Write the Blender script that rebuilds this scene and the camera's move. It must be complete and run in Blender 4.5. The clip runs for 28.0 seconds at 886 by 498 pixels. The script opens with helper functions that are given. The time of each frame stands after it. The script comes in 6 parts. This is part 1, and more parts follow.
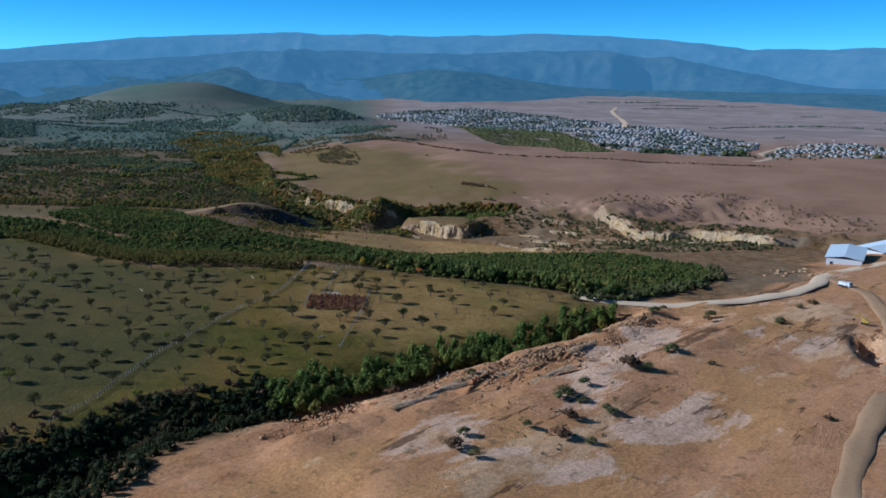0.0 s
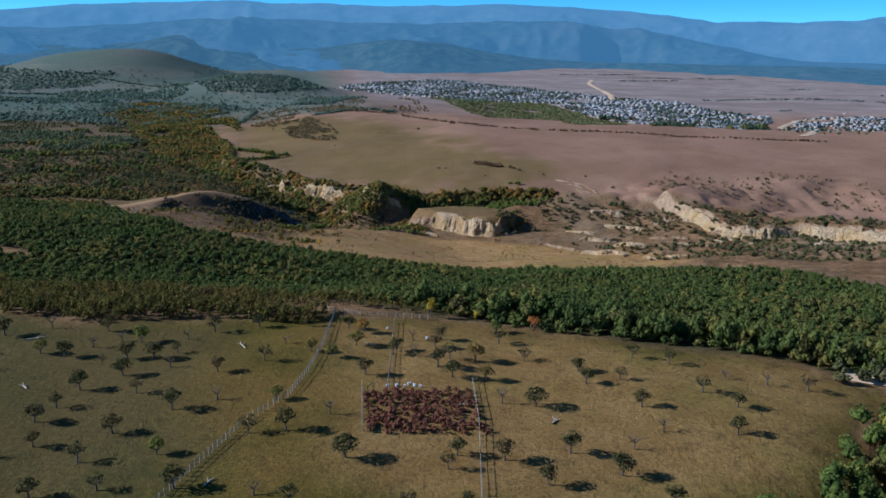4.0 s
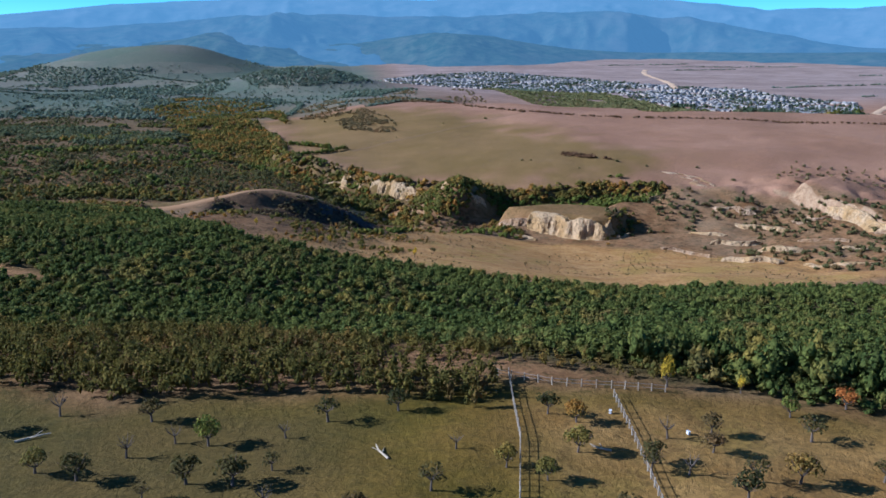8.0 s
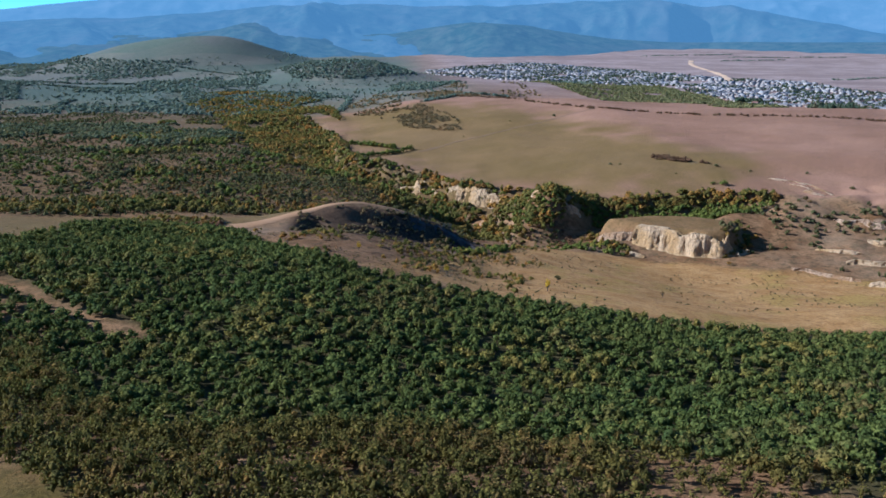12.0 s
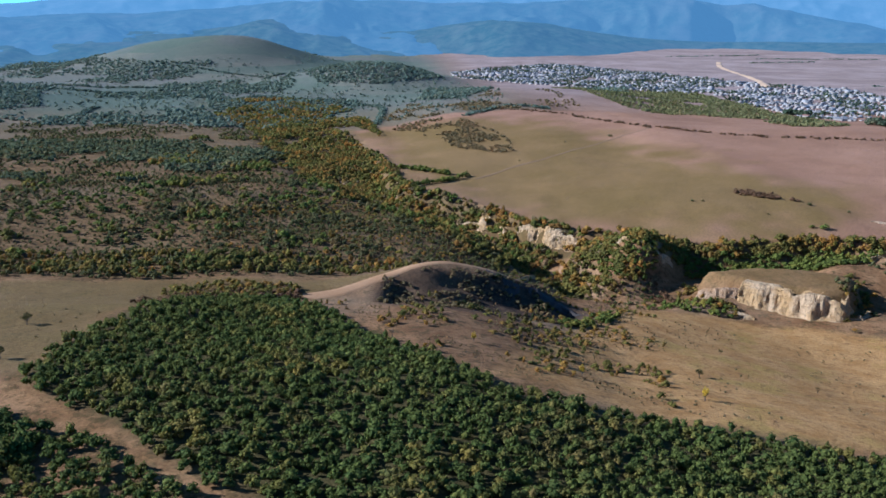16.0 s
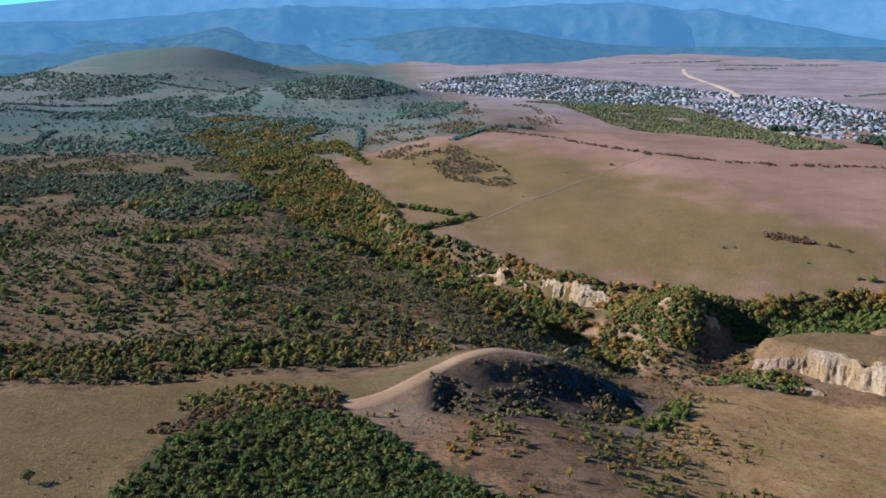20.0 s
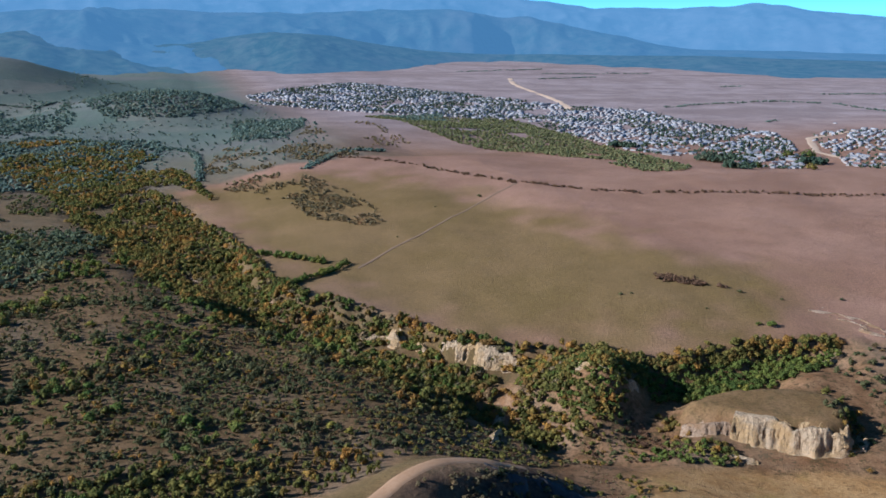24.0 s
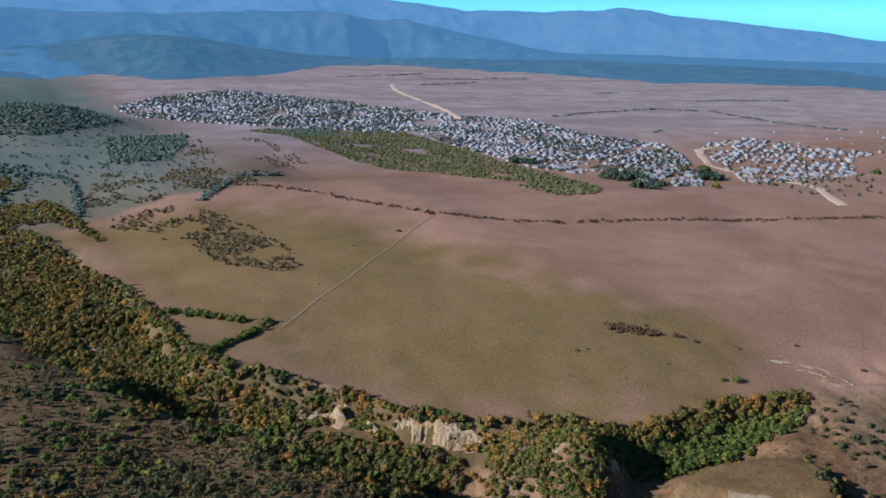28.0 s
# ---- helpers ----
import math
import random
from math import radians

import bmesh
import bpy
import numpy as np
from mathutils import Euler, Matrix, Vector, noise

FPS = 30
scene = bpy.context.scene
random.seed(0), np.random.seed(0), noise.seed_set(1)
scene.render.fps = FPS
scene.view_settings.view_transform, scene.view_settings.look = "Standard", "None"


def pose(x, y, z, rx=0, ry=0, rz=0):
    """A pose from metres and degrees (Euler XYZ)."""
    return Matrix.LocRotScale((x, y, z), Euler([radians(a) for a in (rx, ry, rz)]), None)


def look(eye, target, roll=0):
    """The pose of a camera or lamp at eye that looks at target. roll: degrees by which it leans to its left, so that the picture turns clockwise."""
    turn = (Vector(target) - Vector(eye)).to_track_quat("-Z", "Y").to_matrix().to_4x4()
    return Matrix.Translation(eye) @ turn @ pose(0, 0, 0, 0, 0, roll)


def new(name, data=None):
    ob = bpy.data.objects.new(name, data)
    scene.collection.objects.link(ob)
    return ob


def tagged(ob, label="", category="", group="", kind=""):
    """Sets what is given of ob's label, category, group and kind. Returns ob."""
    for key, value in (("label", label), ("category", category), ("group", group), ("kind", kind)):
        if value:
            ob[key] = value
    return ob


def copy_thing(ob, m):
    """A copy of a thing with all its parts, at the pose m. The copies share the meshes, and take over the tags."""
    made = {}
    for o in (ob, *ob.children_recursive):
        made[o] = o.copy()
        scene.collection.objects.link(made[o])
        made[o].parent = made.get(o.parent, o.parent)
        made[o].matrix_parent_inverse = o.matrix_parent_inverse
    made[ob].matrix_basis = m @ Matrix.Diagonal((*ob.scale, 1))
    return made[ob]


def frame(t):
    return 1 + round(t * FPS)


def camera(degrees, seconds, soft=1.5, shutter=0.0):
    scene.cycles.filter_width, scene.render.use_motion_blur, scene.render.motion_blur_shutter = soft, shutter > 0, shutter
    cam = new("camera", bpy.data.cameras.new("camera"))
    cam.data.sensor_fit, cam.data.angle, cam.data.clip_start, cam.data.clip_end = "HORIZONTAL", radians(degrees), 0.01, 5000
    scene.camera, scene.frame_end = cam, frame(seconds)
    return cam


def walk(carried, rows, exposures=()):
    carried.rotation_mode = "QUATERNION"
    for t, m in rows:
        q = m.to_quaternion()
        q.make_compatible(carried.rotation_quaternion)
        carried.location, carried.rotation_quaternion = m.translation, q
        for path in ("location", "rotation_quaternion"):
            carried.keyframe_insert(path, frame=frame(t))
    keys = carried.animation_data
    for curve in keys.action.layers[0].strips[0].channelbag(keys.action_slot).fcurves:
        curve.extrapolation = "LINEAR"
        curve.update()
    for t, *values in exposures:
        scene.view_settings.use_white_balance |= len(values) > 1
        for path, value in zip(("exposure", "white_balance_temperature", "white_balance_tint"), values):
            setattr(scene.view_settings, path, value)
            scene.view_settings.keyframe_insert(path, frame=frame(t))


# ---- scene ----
cam = camera(55.3, 28.0, 1.6)
# seconds, x, y, z, yaw, pitch, roll
PATH = [
    (0, 29.6, -195.0, 142.4, -5.33, -13.28, 0.34),
    (1, 19.0, -159.3, 138.9, -7.29, -13.78, 0.76),
    (2, 10.5, -122.8, 134.8, -9.23, -14.23, 0.95),
    (3, 4.9, -85.9, 129.4, -9.35, -14.68, 1.18),
    (3.5, 3.2, -67.6, 126.1, -9.20, -14.83, 1.03),
    (4, 2.4, -49.5, 122.2, -8.86, -14.83, 0.74),
    (4.5, 1.7, -31.8, 118.2, -8.52, -14.82, 0.46),
    (5, 1.0, -15.8, 114.2, -8.18, -14.81, 0.17),
    (5.5, -0.4, -3.6, 110.8, -7.83, -14.80, -0.11),
    (6, -3.2, 5.2, 109.4, -7.55, -14.79, -0.14),
    (7, -9.2, 15.3, 108.4, -6.96, -14.87, -0.30),
    (8, -15.3, 25.5, 107.5, -6.38, -15.02, -0.38),
    (9, -21.3, 35.6, 106.7, -5.89, -15.14, -0.47),
    (10, -27.2, 45.8, 106.1, -5.34, -15.23, -0.56),
    (11, -33.9, 55.4, 106.5, -4.90, -15.33, -0.58),
    (12, -40.5, 65.8, 109.2, -4.55, -15.69, -0.55),
    (12.5, -43.6, 70.9, 110.8, -4.44, -15.91, -0.52),
    (14.5, -57.3, 91.2, 117.8, -4.15, -16.17, -0.41),
    (15, -60.7, 96.5, 119.7, -4.13, -16.15, -0.31),
    (16, -67.2, 106.7, 123.8, -4.05, -16.17, -0.23),
    (17, -73.5, 116.8, 127.5, -3.99, -16.10, -0.39),
    (18, -79.3, 127.1, 131.4, -3.98, -16.11, -0.61),
    (18.5, -82.3, 132.3, 133.4, -4.04, -16.12, -0.63),
    (19, -85.4, 137.7, 135.2, -4.94, -16.13, -0.62),
    (19.5, -88.3, 143.2, 137.0, -6.82, -16.13, -0.51),
    (20, -91.2, 148.7, 138.7, -7.19, -16.11, -0.44),
    (20.5, -93.8, 153.9, 140.5, -8.50, -16.10, -0.42),
    (21, -96.7, 159.4, 142.4, -10.66, -16.06, -0.21),
    (21.5, -99.4, 164.7, 144.3, -12.65, -16.06, 0.02),
    (23.5, -108.6, 187.8, 151.2, -18.37, -16.00, 0.41),
    (24, -110.7, 194.0, 153.2, -19.57, -16.04, 0.48),
    (25, -114.5, 206.2, 157.1, -22.40, -16.09, 0.72),
    (26, -117.8, 218.2, 161.0, -24.51, -16.08, 0.87),
    (27, -120.6, 230.7, 164.8, -26.62, -16.13, 1.00),
    (28, -123.1, 242.7, 167.8, -28.52, -16.06, 1.27),
]
# seconds, stops, kelvin, tint
EXPOSURES = [(0, 0.0, 4560, 4), (3, 0.06, 4640, 5), (6, 0.40, 4800, 12), (12, 0.66, 4800, 12), (18, 0.70, 4800, 12), (21, 0.60, 4820, 12), (25, 0.44, 4860, 12), (28, 0.33, 4880, 12)]
walk(cam, [(t, look((x, y, z), (x - math.sin(radians(a)) * math.cos(radians(b)), y + math.cos(radians(a)) * math.cos(radians(b)),
                                z + math.sin(radians(b))), r)) for t, x, y, z, a, b, r in PATH], EXPOSURES)

# ---- sky and sun ----
SUN_DIR = Vector((-0.95, 0.12, 0.50)).normalized()
world = bpy.data.worlds.new("sky")
scene.world = world
world.use_nodes = True
wn = world.node_tree
sky = wn.nodes.new("ShaderNodeTexSky")
sky.sky_type, sky.sun_disc = "NISHITA", False
sky.sun_elevation = math.asin(SUN_DIR.z)
sky.sun_rotation = math.atan2(SUN_DIR.x, SUN_DIR.y)
sky.air_density, sky.dust_density, sky.ozone_density, sky.altitude = 0.58, 0.0, 5.5, 4000
tone = wn.nodes.new("ShaderNodeMix")
tone.data_type, tone.blend_type = "RGBA", "MULTIPLY"
tone.inputs[0].default_value = 1.0
tone.inputs[7].default_value = (0.60, 0.91, 0.82, 1)
wn.links.new(sky.outputs[0], tone.inputs[6])
wn.links.new(tone.outputs[2], wn.nodes["Background"].inputs[0])
wn.nodes["Background"].inputs[1].default_value = 0.125
lamp = bpy.data.lights.new("sun", "SUN")
lamp.energy, lamp.angle, lamp.color = 5.0, radians(0.6), (1.0, 0.92, 0.815)
sun = new("sun", lamp)
sun.matrix_world = look((0, 0, 900), Vector((0, 0, 900)) - SUN_DIR)

# ---- materials ----


class Nodes:
    """A short way to write node trees."""

    def __init__(self, name):
        self.mat = bpy.data.materials.new(name)
        self.mat.use_nodes = True
        self.tree = self.mat.node_tree
        self.bsdf = self.tree.nodes["Principled BSDF"]

    def add(self, kind, ins=()):
        n = self.tree.nodes.new(kind)
        for k, v in dict(ins).items():
            self.put(n.inputs[k], v)
        return n

    def put(self, socket, v):
        if isinstance(v, bpy.types.NodeSocket):
            self.tree.links.new(v, socket)
        elif isinstance(v, tuple) and len(v) == 3 and socket.type == "RGBA":
            socket.default_value = (*v, 1)
        else:
            socket.default_value = v

    def place(self):
        return self.add("ShaderNodeNewGeometry").outputs["Position"]

    def noise(self, scale, detail=4.0, rough=0.6, at=None, stretch=None):
        vec = at or self.place()
        if stretch:
            vec = self.add("ShaderNodeMapping", {"Vector": vec, "Scale": stretch}).outputs[0]
        return self.add("ShaderNodeTexNoise", {"Vector": vec, "Scale": scale, "Detail": detail, "Roughness": rough}).outputs["Fac"]

    def along_bank(self, angle, stretch):
        """Places turned by an angle and then drawn out along it."""
        v = self.add("ShaderNodeMapping", {"Vector": self.place(), "Rotation": (0.0, 0.0, -angle)}).outputs[0]
        return self.add("ShaderNodeMapping", {"Vector": v, "Scale": stretch}).outputs[0]

    def ramp(self, v, lo, hi, a=0.0, b=1.0):
        return self.add("ShaderNodeMapRange", {"Value": v, "From Min": lo, "From Max": hi, "To Min": a, "To Max": b}).outputs[0]

    def mix(self, fac, a, b, blend="MIX"):
        n = self.add("ShaderNodeMix")
        n.data_type, n.blend_type = "RGBA", blend
        self.put(n.inputs[0], fac)
        self.put(n.inputs[6], a)
        self.put(n.inputs[7], b)
        return n.outputs[2]

    def math(self, op, a, b=0.0):
        n = self.add("ShaderNodeMath")
        n.operation = op
        self.put(n.inputs[0], a)
        self.put(n.inputs[1], b)
        return n.outputs[0]

    def attr(self, name):
        n = self.add("ShaderNodeAttribute")
        n.attribute_name = name
        return n.outputs["Fac"]

    def done(self, color, rough=0.9, bump=None, strength=0.4, dist=0.3, spec=0.15, metal=0.0):
        self.put(self.bsdf.inputs["Base Color"], color)
        self.put(self.bsdf.inputs["Roughness"], rough)
        self.put(self.bsdf.inputs["Metallic"], metal)
        self.put(self.bsdf.inputs["Specular IOR Level"], spec)
        if bump is not None:
            n = self.add("ShaderNodeBump", {"Height": bump, "Strength": strength, "Distance": dist})
            self.put(self.bsdf.inputs["Normal"], n.outputs[0])
        return self.mat


def leaf_material(name, dark, light, warm, warm_share=0.35, by="tint"):
    """Foliage: every tree has its own shade, every clump of leaves a little of its own."""
    dark, light, warm = [tuple(1.62 * v + 0.006 for v in q) for q in (dark, light, warm)]
    n = Nodes(name)
    tint = n.attr("tint") if by == "tint" else n.add("ShaderNodeObjectInfo").outputs["Random"]
    leaf = n.add("ShaderNodeNewGeometry").outputs["Random Per Island"]
    c = n.mix(leaf, dark, light)
    stand = n.math("MULTIPLY", n.math("SUBTRACT", n.noise(0.035, 3), 0.5), 1.5)
    pick = n.ramp(n.math("ADD", n.math("ADD", n.math("MULTIPLY", tint, 0.7), n.math("MULTIPLY", leaf, 0.15)), stand), 0.86 - warm_share * 0.75, 1.1 - warm_share * 0.5)
    brown = n.mix(0.55, warm, (0.13, 0.085, 0.05))
    c = n.mix(pick, c, n.mix(n.ramp(n.noise(0.05, 2), 0.45, 0.6), warm, brown))
    c = n.mix(n.ramp(n.noise(0.03, 3), 0.35, 0.65, 0.0, 0.35), c, n.mix(0.4, light, warm))
    c = n.mix(n.ramp(tint, 0.0, 0.35, 0.5, 0.0), c, n.mix(0.5, dark, (0.020, 0.036, 0.020)))
    mottle = n.noise(2.1, 4, 0.75)
    c = n.mix(n.ramp(mottle, 0.36, 0.62), n.mix(1.0, c, (0.46, 0.48, 0.50), "MULTIPLY"), n.mix(1.0, c, (1.32, 1.30, 1.24), "MULTIPLY"))
    m = n.done(c, 0.8, mottle, 0.9, 0.35, 0.06)
    through_leaf = n.add("ShaderNodeBsdfTranslucent", {"Color": n.mix(0.18, c, (0.28, 0.26, 0.04))})
    both = n.add("ShaderNodeMixShader", {0: 0.26, 1: n.bsdf.outputs[0], 2: through_leaf.outputs[0]})
    n.tree.links.new(both.outputs[0], n.tree.nodes["Material Output"].inputs[0])
    return m


def plain_material(name, a, b, scale=3.0, rough=0.85, strength=0.3, dist=0.05, spec=0.2, metal=0.0):
    n = Nodes(name)
    v = n.noise(scale, 5, 0.65)
    w = n.noise(scale * 0.15, 3)
    c = n.mix(n.ramp(n.math("ADD", n.math("MULTIPLY", v, 0.6), n.math("MULTIPLY", w, 0.4)), 0.35, 0.65), a, b)
    c = n.mix(n.math("MULTIPLY", n.add("ShaderNodeObjectInfo").outputs["Random"], 0.4), c, n.mix(0.6, a, (0.06, 0.055, 0.05)))
    c = n.mix(n.math("MULTIPLY", n.add("ShaderNodeNewGeometry").outputs["Random Per Island"], 0.3), c, n.mix(0.5, a, (0.07, 0.065, 0.06)))
    return n.done(c, rough, v, strength, dist, spec, metal)


def ground_material():
    n = Nodes("ground")
    fine, mid, wide = n.noise(0.9, 6, 0.7), n.noise(0.12, 6, 0.68), n.noise(0.018, 5, 0.6)
    tuft, spot = n.noise(0.35, 6, 0.78), n.noise(0.22, 3, 0.5)
    # dry scrub is the base of the whole valley
    c = n.mix(n.ramp(mid, 0.38, 0.62), (0.178, 0.090, 0.036), (0.300, 0.166, 0.076))
    c = n.mix(n.ramp(tuft, 0.51, 0.57, 0, 0.85), c, (0.090, 0.060, 0.022))
    c = n.mix(n.ramp(wide, 0.5, 0.66, 0, 0.5), c, (0.28, 0.20, 0.12))
    # Upland field patches, greyed and paled to paint distance haze.
    plots = n.add("ShaderNodeTexVoronoi", {"Vector": n.along_bank(0.4, (0.5, 1.0, 1.0)), "Scale": 0.0085, "Randomness": 0.85})
    hazed_upland = n.mix(n.ramp(plots.outputs["Color"], 0.2, 0.8), (0.132, 0.158, 0.112), (0.205, 0.188, 0.136))
    hazed_upland = n.mix(n.ramp(wide, 0.4, 0.62, 0, 0.5), hazed_upland, (0.118, 0.150, 0.110))
    hazed_upland = n.mix(n.ramp(n.noise(0.0045, 4, 0.6), 0.48, 0.60, 0, 0.6), hazed_upland, (0.190, 0.166, 0.140))
    hazed_upland = n.mix(n.ramp(mid, 0.46, 0.7, 0, 0.4), hazed_upland, (0.084, 0.116, 0.084))
    c = n.mix(n.attr("hazed_upland"), c, hazed_upland)
    grass = n.mix(n.ramp(mid, 0.36, 0.64), (0.074, 0.061, 0.006), (0.142, 0.100, 0.014))
    grass = n.mix(n.ramp(tuft, 0.47, 0.63, 0, 0.6), grass, (0.050, 0.048, 0.010))
    grass = n.mix(n.ramp(wide, 0.45, 0.60, 0, 0.6), grass, (0.225, 0.122, 0.030))
    grass = n.mix(n.ramp(fine, 0.58, 0.75, 0, 0.35), grass, (0.21, 0.135, 0.05))
    c = n.mix(n.attr("orchard"), c, grass)
    bare = n.mix(n.ramp(mid, 0.35, 0.65), (0.50, 0.232, 0.092), (0.62, 0.312, 0.145))
    lie = n.along_bank(0.67, (0.36, 1.0, 1.0))
    score, grit, patch = n.noise(0.30, 8, 0.78, lie), n.noise(2.6, 6, 0.8, lie), n.noise(0.085, 7, 0.66, lie)
    bare = n.mix(n.ramp(n.noise(0.03, 5, 0.6, lie), 0.50, 0.60, 0, 0.75), bare, (0.60, 0.300, 0.105))
    bare = n.mix(n.ramp(n.noise(0.05, 7, 0.66, lie), 0.565, 0.60, 0, 0.6), bare, (0.76, 0.475, 0.260))
    bare = n.mix(n.ramp(score, 0.53, 0.63, 0, 0.55), bare, (0.30, 0.140, 0.056))
    slab = n.mix(n.ramp(score, 0.42, 0.60), (0.82, 0.525, 0.345), (0.66, 0.390, 0.230))
    bare = n.mix(n.ramp(n.math("ADD", n.attr("slab"), n.math("MULTIPLY", n.math("SUBTRACT", patch, 0.5), 4.2)), 0.46, 0.60, 0, 0.85), bare, slab)
    bare = n.mix(n.ramp(n.noise(0.09, 7, 0.72, n.along_bank(0.72, (0.16, 1.0, 1.0))), 0.590, 0.605, 0, 0.8), bare, (0.13, 0.062, 0.028))
    bare = n.mix(n.ramp(fine, 0.56, 0.72, 0, 0.35), bare, (0.26, 0.130, 0.056))
    bare = n.mix(n.ramp(grit, 0.54, 0.62, 0, 0.30), bare, (0.24, 0.115, 0.045))
    bare = n.mix(n.ramp(spot, 0.64, 0.7, 0, 0.6), bare, (0.16, 0.10, 0.050))
    c = n.mix(n.attr("clay"), c, bare)
    pale = n.mix(n.ramp(wide, 0.4, 0.6), (0.300, 0.160, 0.092), (0.370, 0.204, 0.122))
    pale = n.mix(n.ramp(mid, 0.45, 0.7, 0, 0.35), pale, (0.26, 0.148, 0.075))
    pale = n.mix(n.ramp(fine, 0.55, 0.8, 0, 0.35), pale, (0.20, 0.135, 0.085))
    c = n.mix(n.attr("steppe"), c, pale)
    # Far plain: pinkish soil, its colour greyed to hold distance haze.
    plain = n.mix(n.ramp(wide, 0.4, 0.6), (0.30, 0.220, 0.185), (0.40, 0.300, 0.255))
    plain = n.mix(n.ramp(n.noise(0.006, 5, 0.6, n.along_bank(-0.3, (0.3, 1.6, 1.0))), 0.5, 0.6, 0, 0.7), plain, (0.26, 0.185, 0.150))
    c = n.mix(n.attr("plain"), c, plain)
    olive = n.mix(n.ramp(wide, 0.38, 0.62), (0.190, 0.120, 0.038), (0.242, 0.148, 0.056))
    olive = n.mix(n.ramp(fine, 0.5, 0.72, 0, 0.45), olive, (0.13, 0.095, 0.045))
    olive = n.mix(n.ramp(mid, 0.52, 0.70, 0, 0.35), olive, (0.25, 0.160, 0.068))
    c = n.mix(n.attr("olive"), c, olive)
    meadow = n.mix(n.ramp(mid, 0.36, 0.62), (0.350, 0.180, 0.056), (0.460, 0.264, 0.096))
    meadow = n.mix(n.ramp(n.noise(0.05, 5), 0.52, 0.62, 0, 0.7), meadow, (0.36, 0.235, 0.060))
    meadow = n.mix(n.ramp(tuft, 0.53, 0.60, 0, 0.6), meadow, (0.20, 0.105, 0.042))
    c = n.mix(n.attr("meadow"), c, meadow)
    litter = n.mix(fine, (0.055, 0.050, 0.016), (0.120, 0.090, 0.034))
    c = n.mix(n.attr("wood"), c, litter)
    # Dark brown earth of the hollow; on the mound's flank it paints shade.
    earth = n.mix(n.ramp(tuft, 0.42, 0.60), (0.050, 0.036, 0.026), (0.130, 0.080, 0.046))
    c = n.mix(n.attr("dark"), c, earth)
    chalk = n.mix(n.ramp(tuft, 0.4, 0.62), (0.43, 0.29, 0.17), (0.27, 0.165, 0.09))
    c = n.mix(n.ramp(n.math("ADD", n.attr("rock"), n.math("MULTIPLY", n.math("SUBTRACT", tuft, 0.5), 1.3)), 0.42, 0.56), c, chalk)
    speckle = n.noise(1.3, 5, 0.8)
    c = n.mix(n.ramp(speckle, 0.40, 0.62), n.mix(1.0, c, (1.16, 1.15, 1.13), "MULTIPLY"), n.mix(1.0, c, (0.74, 0.75, 0.76), "MULTIPLY"))
    h = n.math("ADD", n.math("MULTIPLY", fine, 0.5), tuft)
    h = n.math("ADD", h, n.math("MULTIPLY", n.math("MULTIPLY", n.math("ADD", score, n.math("MULTIPLY", grit, 0.5)), n.attr("clay")), 2.6))
    return n.done(c, 0.95, h, 0.7, 0.6, 0.08)


def rock_material(name="rock", a=(0.33, 0.21, 0.115), b=(0.72, 0.545, 0.35), rust=(0.48, 0.31, 0.14)):
    n = Nodes(name)
    flute = n.noise(0.75, 7, 0.74, stretch=(1.6, 1.6, 0.26))
    beds = n.noise(0.5, 4, 0.6, stretch=(0.15, 0.15, 2.2))
    # Low flute noise darkens the crevices, shade put into the rock colour.
    c = n.mix(n.ramp(flute, 0.39, 0.52), a, b)
    c = n.mix(n.ramp(n.noise(0.11, 5), 0.46, 0.6, 0, 0.85), c, rust)
    c = n.mix(n.ramp(n.noise(0.9, 5, 0.75), 0.54, 0.64, 0, 0.6), c, (0.24, 0.165, 0.095))
    c = n.mix(n.ramp(beds, 0.55, 0.72, 0, 0.45), c, (0.33, 0.24, 0.16))
    return n.done(c, 0.92, n.math("ADD", flute, n.math("MULTIPLY", beds, 0.6)), 1.0, 1.6, 0.1)


def backdrop_material(name, a, b, bare, haze_glow, strength, grain=0.016):
    """Far slopes: woods and clearings, with the blue air before them painted in as emission."""
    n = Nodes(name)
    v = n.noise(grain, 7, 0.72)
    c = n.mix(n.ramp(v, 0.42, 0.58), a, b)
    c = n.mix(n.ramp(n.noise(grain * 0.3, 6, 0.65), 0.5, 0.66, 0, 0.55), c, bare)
    n.put(n.bsdf.inputs["Emission Color"], haze_glow)
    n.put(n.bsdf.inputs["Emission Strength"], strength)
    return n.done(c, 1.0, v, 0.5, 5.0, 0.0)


M_GROUND = ground_material()
M_ROCK = rock_material("rock", (0.36, 0.225, 0.115), (0.68, 0.485, 0.275), (0.60, 0.375, 0.155))
M_BROKEN_ROCK = rock_material("broken_rock", (0.24, 0.140, 0.072), (0.58, 0.405, 0.25), (0.40, 0.235, 0.11))
M_ROAD = plain_material("road_gravel", (0.72, 0.480, 0.285), (0.86, 0.610, 0.390), 0.6, 0.95, 0.4, 0.1, 0.04)
M_TRACK = plain_material("worn_track", (0.46, 0.250, 0.110), (0.58, 0.350, 0.185), 0.8, 0.95, 0.3, 0.1, 0.04)
M_FAINT = plain_material("faint_track", (0.27, 0.168, 0.086), (0.33, 0.205, 0.112), 0.8, 0.95, 0.3, 0.1, 0.05)
M_FOREST = leaf_material("forest_leaves", (0.036, 0.057, 0.012), (0.096, 0.110, 0.022), (0.19, 0.140, 0.028), 0.42)
M_SCRUB = leaf_material("scrub_leaves", (0.050, 0.057, 0.020), (0.110, 0.104, 0.038), (0.18, 0.108, 0.042), 0.38)
M_AUTUMN = leaf_material("autumn_leaves", (0.056, 0.066, 0.014), (0.156, 0.136, 0.028), (0.30, 0.142, 0.026), 0.60)
